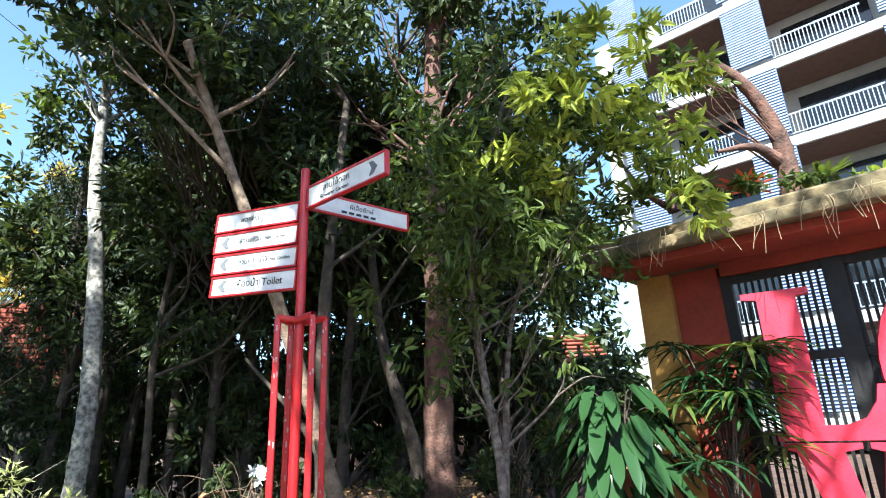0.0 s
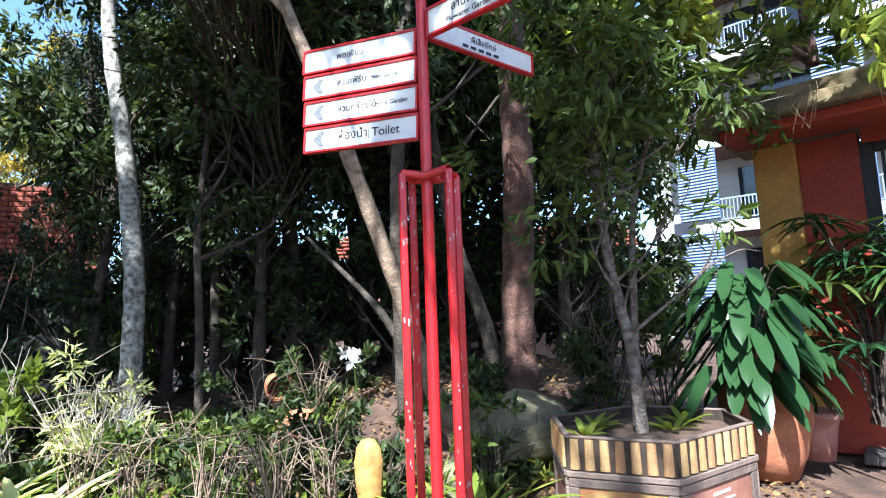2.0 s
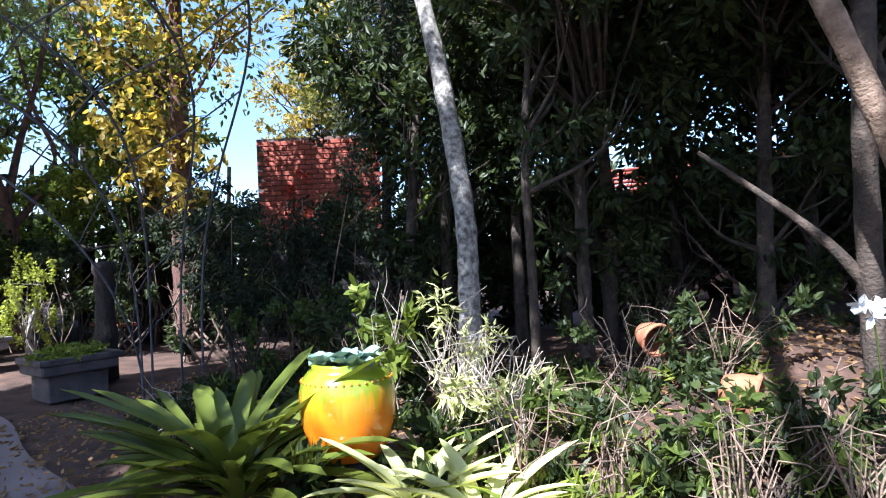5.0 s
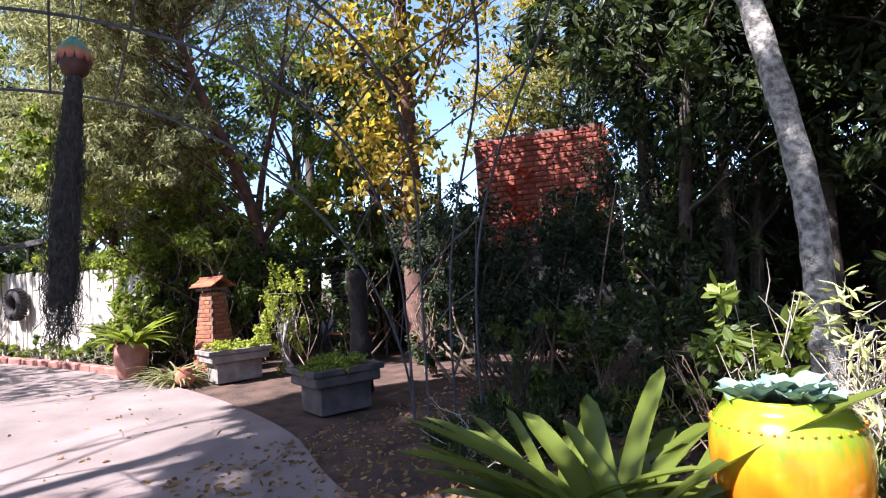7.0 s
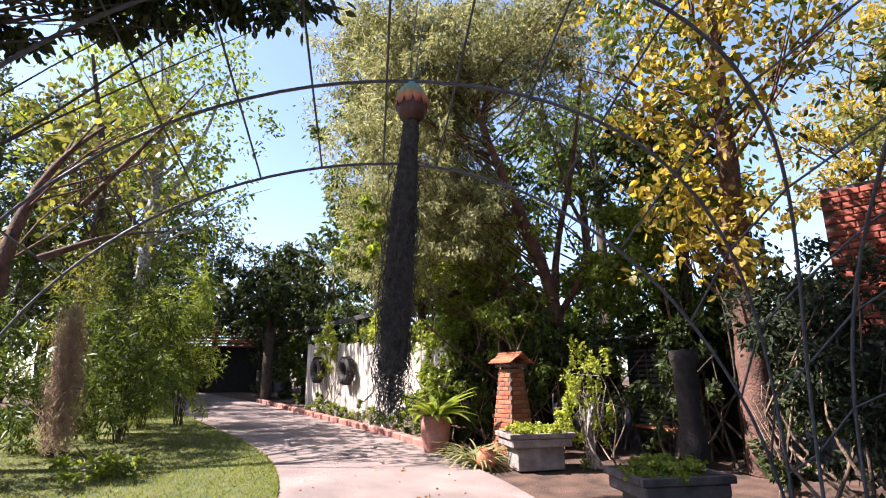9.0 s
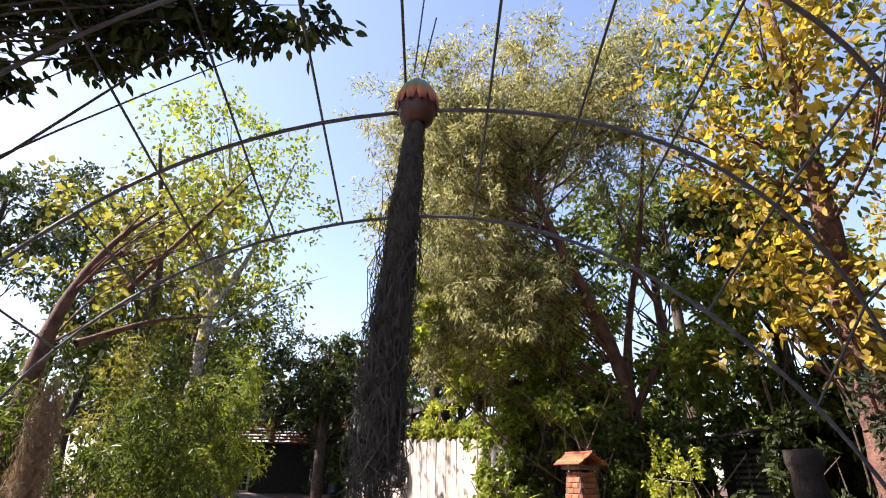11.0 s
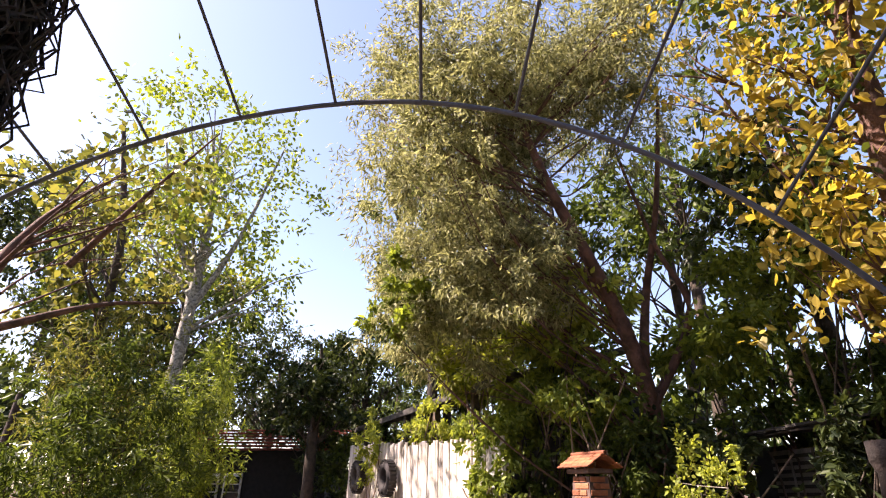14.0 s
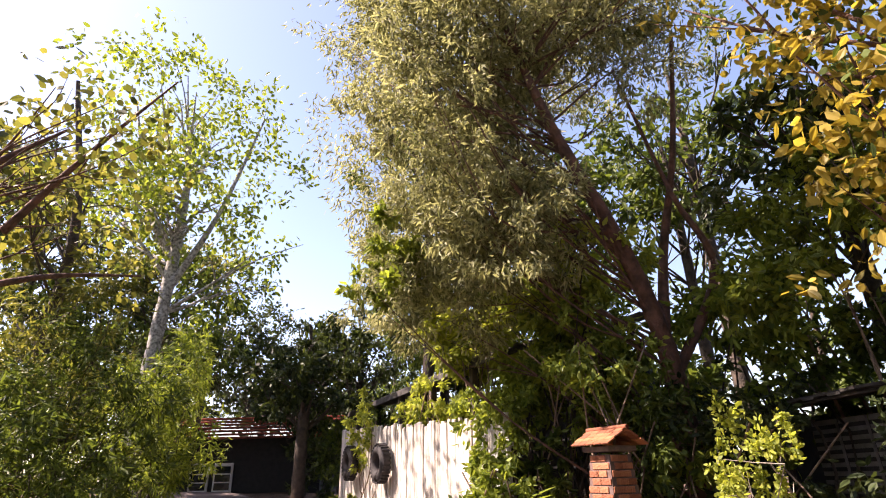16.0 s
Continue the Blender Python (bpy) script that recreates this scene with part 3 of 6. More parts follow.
letter("letter_e", [[(0.0, 0.0), (0.9, 0.0), (0.9, 0.4), (0.8, 0.4), (0.75, 0.12), (0.4, 0.12), (0.4, 0.6), (0.6, 0.6), (0.6, 0.75), (0.4, 0.75), (0.4, 1.2), (0.75, 1.2), (0.8, 0.95), (0.9, 0.95), (0.9, 1.3), (0.0, 1.3)]], 1.22, 0.04)


# ---- hotel behind the gate ----
def hotel():
    root = thing("hotel_building", (11.2, 21.3, 0), "white hotel block with louvred screens and railed balconies", "building")
    root.rotation_euler = (0, 0, radians(-42))
    box_part("wall", (8, 6.2, 11), (26, 6, 22), "plaster_white", root, 0, 0.0)
    baluster_mesh = None
    for floor in range(6):
        z = 1.0 + floor * 3.6
        for bay in range(4):
            x = -2.6 + bay * 5.2
            fl = box_part("balcony", (x + 2.6, 2.2, z), (5.2, 2.6, 0.45), "plaster_white", root, 0, 0.02, "white balcony slab")
            box_part("soffit", (0, 0, -0.24), (5.0, 2.4, 0.03), "balcony_wood", fl, 0, 0.0, "brown timber soffit")
            box_part("window", (x + 2.9, 3.16, z + 1.6), (3.2, 0.06, 2.5), "glass_dark", root, 0, 0.0, "dark glass door")
            scr = box_part("louvre_screen", (x + 0.2, 0.92, z + 1.95), (1.6, 0.05, 3.1), "louver_blue", root, 0, 0.0, "blue-grey louvred screen")
            bm = bmesh.new()
            for k in range(24):
                box(bm, 0, -0.05, -1.48 + k * 0.129, 1.56, 0.05, 0.06)
            part("louvre_set", bm, "rail_paint", scr)
            bm = bmesh.new()
            box(bm, 1.9, 0, 0.95, 3.3, 0.05, 0.06)
            box(bm, 1.9, 0, 0.1, 3.3, 0.04, 0.04)
            rail = part("railing", bm, "rail_paint", root, "painted metal balcony railing")
            for k in range(23):
                if baluster_mesh is None:
                    bm = bmesh.new()
                    box(bm, 0, 0, 0, 0.03, 0.03, 0.82)
                    bar = part("baluster", bm, "rail_paint", rail)
                    baluster_mesh = bar.data
                else:
                    bar = new("baluster", baluster_mesh)
                    bar.parent = rail
                bar.location = (0.35 + k * 0.14, 0, 0.52)
            rail.location = (x + 0.6, 0.98, z + 0.25)


hotel()


# ---- wooden planter with its tree ----
def planter_box():
    root = thing("wooden_planter", (0, 0, 0), "six-sided timber planter edged with split-bamboo slats", "planter")
    ring6 = [(-0.16, 4.76), (0.48, 4.47), (1.24, 4.97), (1.32, 5.5), (0.7, 5.85), (-0.1, 5.5)]
    for k in range(6):
        a, b = Vector((*ring6[k], 0)), Vector((*ring6[(k + 1) % 6], 0))
        d = b - a
        yaw = math.degrees(math.atan2(d.y, d.x))
        mid = (a + b) / 2
        box_part("cap_rail", (mid.x, mid.y, 0.645), (d.length + 0.02, 0.04, 0.014), "plank", root, yaw, 0.003)
        box_part("backing_board", (mid.x, mid.y, 0.53), (d.length, 0.03, 0.216), "scorched", root, yaw, 0.002, "scorched brown backing board")
        box_part("mid_rail", (mid.x, mid.y, 0.4), (d.length + 0.02, 0.07, 0.04), "plank", root, yaw, 0.006)
        box_part("panel_rail", (mid.x, mid.y, 0.345), (d.length, 0.055, 0.06), "plank", root, yaw, 0.006)
        box_part("foot_rail", (mid.x, mid.y, 0.03), (d.length, 0.055, 0.06), "plank", root, yaw, 0.006)
        for p in (a + d * 0.05, b - d * 0.05):
            box_part("stile", (p.x, p.y, 0.188), (0.07, 0.05, 0.25), "plank", root, yaw, 0.006)
        box_part("picture_panel", (mid.x, mid.y, 0.188), (d.length * 0.88, 0.02, 0.26), "poster_warm" if k % 2 else "poster_fruit", root, yaw, 0.001, "faded printed picture panel")
        out = Vector((d.y, -d.x, 0)).normalized()
        if k == 1:
            for j, (w, h) in enumerate(((0.2, 0.018), (0.3, 0.012), (0.26, 0.012))):
                q = mid + out * 0.0125
                box_part("lettering_bar", (q.x, q.y, 0.25 - 0.05 * j), (w, 0.003, h), "sign_white", root, yaw, 0.0)
        n = max(5, round(d.length / 0.1))
        wide = d.length / n
        for j in range(n):
            p = a + d * ((j + 0.5) / n) + out * 0.014
            bm = bmesh.new()
            arc = [(math.cos(t) * wide * 0.31, math.sin(t) * 0.022) for t in np.linspace(math.pi, 0, 7)]
            low = [bm.verts.new((x * 1.12, -y, -0.1)) for x, y in arc]
            top = [bm.verts.new((x * 0.92, -y, 0.1)) for x, y in arc]
            for q in range(6):
                bm.faces.new((low[q], low[q + 1], top[q + 1], top[q]))
            bm.faces.new(top)
            slat = part("slat", bm, "slat_a", root)
            slat.matrix_basis = pose(p.x, p.y, 0.533, 0, 0, yaw)
    bm = bmesh.new()
    vs = [bm.verts.new((0.5 + (x - 0.5) * 0.95, 5.1 + (y - 5.1) * 0.95, 0.56)) for x, y in ring6]
    bm.faces.new(vs)
    part("planting_soil", bm, "soil", root)
    return root


planter_box()


def urn(name, at, profile, material, label, category):
    root = thing(name, at, label, category)
    lathe("body", profile, material, root, 40)
    return root


def at_ground(x, y):
    return (x, y, float(ground_z(x, y)))


urn("terracotta_urn", (1.86, 5.86, 0.0), [(0.0, 0.0), (0.22, 0.0), (0.3, 0.2), (0.37, 0.5), (0.38, 0.75), (0.33, 0.98), (0.3, 1.04), (0.33, 1.1), (0.3, 1.1), (0.27, 1.0)], "terracotta", "large orange terracotta urn beside the gate", "urn")
urn("terracotta_pot", (2.36, 5.95, 0.1), [(0.0, 0.0), (0.13, 0.0), (0.17, 0.25), (0.19, 0.36), (0.22, 0.37), (0.22, 0.43), (0.19, 0.43), (0.17, 0.36), (0.0, 0.34)], "terra_pink", "small terracotta pot with a flared rim", "pot")


# ---- broad and strap leaves built as bent strips ----
def strips(specs, seg=6):
    """Bent leaf blades: (base, heading, length, width, rise, fall, fold)."""
    V, Q = [], []
    for base, heading, ln, wd, rise, fall, fold, *tip in specs:
        b, h = np.array(base, float), np.array([math.cos(heading), math.sin(heading), 0.0])
        s = np.array([-h[1], h[0], 0.0])
        v0 = len(V)
        for k in range(seg + 1):
            u = k / seg
            c = b + h * ln * u * math.cos(rise * (1 - u)) + np.array([0, 0, 1.0]) * (ln * (math.sin(rise) * u - fall * u * u))
            w = wd * 0.5 * min(1.0, 0.55 + 1.6 * u) * (1 - u ** (tip[0] if tip else 4)) ** 0.8 + 0.002
            V += [c - s * w + np.array([0, 0, fold * w]), c, c + s * w + np.array([0, 0, fold * w])]
            if k:
                i = v0 + 3 * k
                Q += [(i - 3, i - 2, i + 1, i), (i - 2, i - 1, i + 2, i + 1)]
    return np.array(V), Q


def rosette(name, at, n, ln, wd, material, label, category, seed, rise=(0.5, 1.35), fall=0.45, fold=0.5, spread=0.06, parts=True, blade="leaf", tip=4):
    """A plant of strap leaves, each leaf a part."""
    rng = np.random.default_rng(seed)
    root = thing(name, at, label, category)
    specs = []
    for k in range(n):
        hd = k * 2.399 + rng.uniform(-0.3, 0.3)
        r = rise[0] + (rise[1] - rise[0]) * (k / max(1, n - 1)) + rng.uniform(-0.1, 0.1)
        specs.append(((spread * math.cos(hd), spread * math.sin(hd), 0.0), hd, ln * rng.uniform(0.75, 1.15), wd * rng.uniform(0.8, 1.15), r, fall * rng.uniform(0.5, 1.2), fold, tip))
    if parts:
        for sp in specs:
            V, Q = strips([sp], 8)
            np_part(blade, V, Q, material, root, smooth=True)
    else:
        V, Q = strips(specs, 5)
        np_part("leaves", V, Q, material, root, smooth=True)
    return root


# philodendron over the urn
def philodendron():
    root = thing("philodendron", (1.78, 5.65, 1.35), "dark glossy philodendron with long paddle leaves in an urn", "plant")
    rng = np.random.default_rng(31)
    for k in range(130):
        hd = rng.uniform(math.pi * 0.75, math.pi * 2.25)
        h = rng.uniform(-0.5, 0.52)
        out = rng.uniform(0.15, 0.55) * math.sqrt(max(0.12, 1 - (h / 0.8) ** 2))
        p = np.array([math.cos(hd) * out - 0.12, math.sin(hd) * out * 0.8, h])
        ln, wd = rng.uniform(0.22, 0.32), rng.uniform(0.11, 0.16)
        V, Q = strips([((0, 0, 0), hd, ln, wd, rng.uniform(-1.35, -0.5), rng.uniform(0.3, 0.7), 0.25, 6)], 6)
        ob = np_part("leaf", V, Q, "leaf_glossy", root, smooth=True)
        ob.location = p
        if k % 3 == 0:
            tubes("stem", [(bend([(0, 0.1, -0.1), p * 0.5 + np.array([0, 0, 0.15]), p], 4), 0.008)], "bark_dark", root, 5)


philodendron()


def fan_palm(at, heads, seed, label, h=1.6, blade=0.36, n=11):
    """Lady palm: canes with fan-shaped leaves of narrow blades."""
    rng = np.random.default_rng(seed)
    root = thing("lady_palm", at, label, "palm")
    for k in range(heads):
        a, out = rng.uniform(0, 6.28), rng.uniform(0.15, 0.62)
        top = np.array([math.cos(a) * out, math.sin(a) * out, rng.uniform(0.35, 1.0) * h])
        tubes("cane", [(bend([(rng.uniform(-0.08, 0.08), rng.uniform(-0.08, 0.08), 0), top * np.array([0.4, 0.4, 0.7]), top], 4), 0.009)], "bark_dark", root, 5)
        specs = []
        for j in range(n):
            hd = a + (j - n / 2) * 0.42
            specs.append(((0, 0, 0), hd, blade * rng.uniform(0.8, 1.1), 0.042, rng.uniform(0.1, 0.45), rng.uniform(0.3, 0.7), 0.4))
        V, Q = strips(specs, 4)
        ob = np_part("frond", V, Q, "leaf_glossy" if k % 3 else "leaf_mid", root)
        ob.location = top
    return root


fan_palm((2.72, 5.6, 0.45), 36, 41, "dark green lady palm with fan leaves beside the gate", 1.8, 0.48, 13)


# ---- trees of the first grove ----
def blob(c, r, n, k, seed, flat=0.8):
    """k clumps scattered in a rounded crown about c."""
    rng = np.random.default_rng(seed)
    out = []
    for _ in range(k):
        v = rng.normal(size=3)
        v = v / np.linalg.norm(v) * rng.uniform(0.3, 1.0)
        s = rng.uniform(0.28, 0.45)
        out.append((c[0] + v[0] * r[0], c[1] + v[1] * r[1], c[2] + v[2] * r[2], r[0] * s, r[1] * s, r[2] * s * flat, n / k))
    return out


# planter tree: thin leaning stems, long leaves
tree([(0.5, 5.13, 0.56), (0.5, 5.25, 1.2), (0.42, 5.4, 1.92), (0.33, 5.3, 2.9), (0.5, 5.2, 3.9), (0.8, 5.0, 4.9)], (0.05, 0.045, 0.04, 0.03, 0.018), blob((0.7, 5.3, 3.8), (1.6, 1.0, 1.9), 3900, 26, 51) + blob((0.45, 5.1, 2.2), (0.9, 0.5, 0.8), 260, 12, 52), "bark_mottled", "leaf_mid", "slender tree with long green leaves growing in a timber planter", 50, 0.16, 0.05, 0.6, extra=[(bend([(0.5, 5.2, 0.6), (0.58, 5.35, 1.5), (0.75, 5.5, 2.6), (1.2, 5.3, 3.9)], 6), np.linspace(0.045, 0.012, 18))], r=0.016, every=2)
# lighter lime leaves: sunlight on the crown is put into their colour
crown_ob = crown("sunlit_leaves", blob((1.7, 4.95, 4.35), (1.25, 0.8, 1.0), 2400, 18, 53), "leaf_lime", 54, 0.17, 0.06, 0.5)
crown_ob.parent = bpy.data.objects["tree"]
tree([(-5.3, 8.45, -0.05), (-5.3, 8.5, 1.2), (-5.33, 8.55, 2.3), (-5.62, 8.7, 4.2), (-6.0, 8.85, 6.2), (-6.2, 9.0, 9.5)], (0.17, 0.14, 0.135, 0.125, 0.11, 0.06), blob((-6.3, 9.0, 9.0), (2.2, 2.0, 1.4), 2500, 12, 61), "bark_pale", "leaf_mid", "pale grey mottled trunk rising out of the shrubs", 60, 0.18, 0.09)
tree([(-0.08, 7.7, 0.45), (-0.06, 7.6, 1.6), (0.0, 7.4, 3.2), (-0.02, 7.25, 4.7), (0.1, 7.2, 8.5)], (0.24, 0.2, 0.185, 0.175, 0.11), blob((0.2, 7.6, 7.3), (2.4, 1.8, 2.0), 6500, 18, 66), "bark_red", "leaf_dark", "straight reddish flaky trunk with dark leaves above", 65, 0.2, 0.085, sides=14)
tree([(-0.85, 6.4, 0.2), (-1.15, 6.25, 0.9), (-1.38, 6.19, 1.66), (-1.85, 6.04, 3.07), (-2.4, 5.95, 4.5), (-3.0, 5.7, 6.2)], (0.1, 0.085, 0.08, 0.07, 0.05), blob((-2.9, 6.0, 6.6), (1.7, 1.2, 1.3), 3400, 14, 71), "bark_tan", "leaf_dark", "pale leaning stem in the shaded grove", 70, 0.17, 0.07)
tree([(-1.42, 7.05, 0.3), (-1.46, 7.0, 1.4), (-1.44, 6.84, 3.2), (-1.2, 6.8, 6.0)], (0.11, 0.09, 0.08, 0.05), blob((-1.3, 7.4, 5.6), (2.0, 1.4, 1.6), 4200, 14, 76), "bark_dark", "leaf_dark", "dark forked trunk in the shaded grove", 75, 0.17, 0.07, extra=[(bend([(-1.45, 7.0, 1.2), (-1.8, 7.1, 1.7), (-2.6, 7.4, 2.5)], 5), np.linspace(0.06, 0.02, 10))])
tree([(-4.56, 8.95, 0.0), (-4.55, 8.9, 1.5), (-4.52, 8.78, 3.2), (-4.2, 8.9, 6.5)], (0.07, 0.06, 0.05, 0.03), blob((-4.2, 9.3, 5.2), (1.8, 1.4, 2.2), 4200, 14, 81), "bark_dark", "leaf_dark", "thin dark trunk in the shaded grove", 80, 0.18, 0.075)
tree([(-0.35, 8.1, 0.5), (-0.42, 8.05, 1.3), (-0.9, 8.2, 3.0), (-1.2, 8.6, 6.0)], (0.11, 0.1, 0.08, 0.05), blob((-1.0, 9.0, 5.6), (2.2, 1.6, 2.2), 5000, 16, 86), "bark_dark", "leaf_dark", "dark leaning trunk behind the reddish one", 85, 0.19, 0.08)

_rng = np.random.default_rng(91)
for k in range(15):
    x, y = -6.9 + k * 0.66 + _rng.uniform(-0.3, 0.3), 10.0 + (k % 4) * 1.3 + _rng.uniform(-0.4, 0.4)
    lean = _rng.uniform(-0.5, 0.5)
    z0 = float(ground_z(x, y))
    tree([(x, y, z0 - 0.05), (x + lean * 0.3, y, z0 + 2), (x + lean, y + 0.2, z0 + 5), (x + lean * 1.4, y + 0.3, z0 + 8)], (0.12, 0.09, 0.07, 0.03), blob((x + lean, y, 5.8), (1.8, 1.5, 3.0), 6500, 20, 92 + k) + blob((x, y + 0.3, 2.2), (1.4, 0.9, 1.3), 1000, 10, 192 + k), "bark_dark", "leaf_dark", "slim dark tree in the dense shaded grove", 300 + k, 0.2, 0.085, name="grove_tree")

for k, (x, y) in enumerate(((-8.6, 15.4), (-11.2, 16.0), (-13.6, 15.8), (-7.4, 13.2), (-17.2, 13.6), (-14.6, 14.2), (-19.4, 11.8), (-21.6, 11.0), (-22.0, -6.0), (-25.0, -5.0), (-19.4, -7.6), (-16.8, -6.6), (-28.0, -5.6))):
    th = thing("thicket", at_ground(x, y), "leafy thicket closing the back of the garden", "thicket")
    crown("foliage", blob((0, 0, 2.1), (1.3, 0.9, 2.2), 2200, 18, 280 + k), "leaf_mid", 290 + k, 0.24, 0.12, 0.3, th)
    tubes("stem", [(bend([(0, 0, 0), (0.1, 0, 1.5), (0.2, 0.1, 4.5)], 4), 0.06)], "bark_dark", th, 6)

# sunlit trees beyond the grove's open side, and high dark crowns
for k, (x, y, h, r, n, m) in enumerate(((-11.6, 15.6, 6.4, 2.0, 2200, "leaf_olive"), (-13.6, 17.0, 8.0, 2.6, 3600, "leaf_yellow"), (-3.0, 8.4, 8.6, 1.9, 3600, "leaf_dark"), (-0.6, 8.8, 9.2, 2.0, 3600, "leaf_dark"), (-3.8, 6.4, 7.1, 1.5, 2600, "leaf_dark"))):
    back = 0.4 if k < 2 else 4.6
    tree([(x, y + back, float(ground_z(x, y + back)) - 0.05), (x + 0.1, y + back, 2.5), (x, y + back * 0.7, 5.5), (x, y, h)], (0.13, 0.1, 0.08, 0.03), blob((x, y, h), (r, r * 0.8, r * 0.8), n, 20, 330 + k), "bark_dark", m, "tall tree with sunlit olive and yellow leaves" if k < 2 else "tall dark-leaved tree over the grove", 340 + k, 0.18, 0.08, name="tall_tree")

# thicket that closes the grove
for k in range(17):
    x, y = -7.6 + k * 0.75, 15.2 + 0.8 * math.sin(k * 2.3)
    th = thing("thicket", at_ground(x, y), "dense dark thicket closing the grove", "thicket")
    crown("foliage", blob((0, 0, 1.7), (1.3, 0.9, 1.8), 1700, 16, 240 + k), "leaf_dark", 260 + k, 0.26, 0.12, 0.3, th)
    tubes("stem", [(bend([(0, 0, 0), (0.1, 0, 1.5), (0.2, 0.1, 3.5)], 4), 0.05)], "bark_dark", th, 6)

# unseen tall trees added behind the walker, whose crowns shade the grove
for k, (x, y, h, r) in enumerate(((-2.6, 0.8, 10.5, 2.9), (-6.6, 1.6, 11.0, 2.3), (1.2, 0.6, 10.0, 2.6), (-4.4, 3.0, 11.5, 2.2), (-9.8, -4.4, 9.0, 2.5), (-12.6, -5.0, 8.6, 1.7), (-16.0, -5.4, 9.0, 1.8), (-10.4, 2.9, 10.2, 2.2), (-11.6, -2.2, 9.8, 2.0), (-8.8, 1.2, 10.8, 2.3), (-9.8, -0.8, 10.5, 2.0), (-13.3, -1.4, 10.2, 1.4), (-11.7, -0.2, 10.7, 1.9), (-2.2, -2.2, 10.2, 1.0))):
    if k in (5, 6):
        continue
    x0, y0 = x * 0.9 + 0.4, -4.2 - 0.3 * k
    tree([(x0, y0, -0.05), (x0, y0, 3), ((x0 + x) / 2, (y0 + y) / 2, 6.5), (x, y, h)], (0.2, 0.17, 0.14, 0.06), blob((x, y, h), (r, r, 1.3), 7000 if k == 4 or k > 6 else 3400, 16, 400 + k), "bark_dark", "leaf_mid", "unseen tall tree added so its crown shades the path", 410 + k, 0.22, 0.1, name="shade_tree")


# ---- undergrowth of the grove ----
def shrub(name, at, r, n, leaf, label, seed, length=0.08, width=0.04, stems=10, bark="twig", droop=0.1, lean=0.0):
    rng = np.random.default_rng(seed)
    root = thing(name, at, label, "shrub")
    paths = []
    for _ in range(stems):
        a = rng.uniform(0, 6.28)
        e = np.array([math.cos(a) * r[0] * rng.uniform(0.3, 1.0), math.sin(a) * r[1] * rng.uniform(0.3, 1.0), r[2] * rng.uniform(0.9, 1.6)])
        m = e * np.array([0.4, 0.4, 0.55]) + rng.normal(size=3) * 0.05
        line = bend([(rng.uniform(-0.1, 0.1), rng.uniform(-0.1, 0.1), 0), m, e], 4)
        paths.append((line, np.linspace(0.011, 0.003, len(line))))
        for _ in range(2):
            q = line[rng.integers(3, len(line))]
            w = q + rng.normal(size=3) * np.array([0.16, 0.16, 0.12])
            paths.append(([q, (q + w) / 2 + rng.normal(size=3) * 0.02, w], np.array([0.005, 0.004, 0.002])))
    tubes("branchwork", paths, bark, root, 5)
    if n:
        crown("foliage", blob((0, 0, r[2]), r, n, max(4, n // 120), seed + 1), leaf, seed + 2, length, width, droop, root)
    return root


# weeds round the foot of the grey trunk, sunlight put into their pale colour
shrub("sunlit_shrub", at_ground(-4.75, 6.6), (0.55, 0.5, 0.62), 150, "leaf_sun_pale", "tangled pale twigs, leaves with full sun put into their colour", 501, 0.17, 0.036, 26)
shrub("sunlit_shrub", at_ground(-4.25, 6.3), (0.6, 0.5, 0.55), 130, "leaf_sun_pale", "tangled pale twigs, leaves with full sun put into their colour", 502, 0.17, 0.036, 22)
shrub("sunlit_shrub", at_ground(-5.1, 7.0), (0.35, 0.35, 0.7), 100, "leaf_sun_pale", "tangled pale twigs, leaves with full sun put into their colour", 503, 0.15, 0.036, 18)
for k, (x, y, h, n, m) in enumerate(((-3.6, 6.2, 0.5, 240, "leaf_mid"), (-3.0, 5.7, 0.45, 240, "leaf_dark"), (-2.5, 5.4, 0.4, 240, "leaf_mid"), (-2.1, 6.0, 0.5, 240, "leaf_dark"), (-1.5, 5.5, 0.35, 200, "leaf_dark"), (-0.6, 5.7, 0.4, 220, "leaf_mid"), (-6.0, 6.9, 0.6, 420, "leaf_mid"), (-6.3, 7.7, 0.8, 700, "leaf_dark"), (-6.9, 8.2, 0.9, 900, "leaf_dark"), (-7.6, 8.6, 0.9, 900, "leaf_mid"), (-5.9, 9.3, 1.0, 900, "leaf_dark"), (-3.4, 7.8, 0.6, 500, "leaf_dark"), (-2.5, 7.3, 0.6, 500, "leaf_dark"), (0.7, 6.8, 0.55, 420, "leaf_dark"), (1.4, 6.9, 0.8, 600, "leaf_mid"), (0.9, 7.6, 0.8, 600, "leaf_dark"), (-3.1, 9.3, 0.9, 700, "leaf_dark"), (-8.2, 9.3, 0.9, 1100, "leaf_dark"), (-9.0, 9.8, 0.9, 1200, "leaf_dark"), (-8.4, 8.0, 0.7, 600, "leaf_mid"), (-10.2, 10.0, 1.0, 900, "leaf_mid"), (-11.0, 9.4, 0.9, 800, "leaf_dark"))):
    shrub("shrub", at_ground(x, y), (0.5 + 0.25 * h, 0.45, h), n, m, "leafy undergrowth shrub in the shaded bed", 510 + 3 * k, 0.11, 0.055, 14, "bark_dark" if k % 3 else "bark_tan")

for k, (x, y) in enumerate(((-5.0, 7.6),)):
    shrub("pale_shrub", at_ground(x, y), (0.42, 0.36, 0.6), 200, "leaf_sun_pale", "shrub round the foot of the grey trunk, sunlight put into its pale leaves", 1500 + 3 * k, 0.12, 0.035, 14)
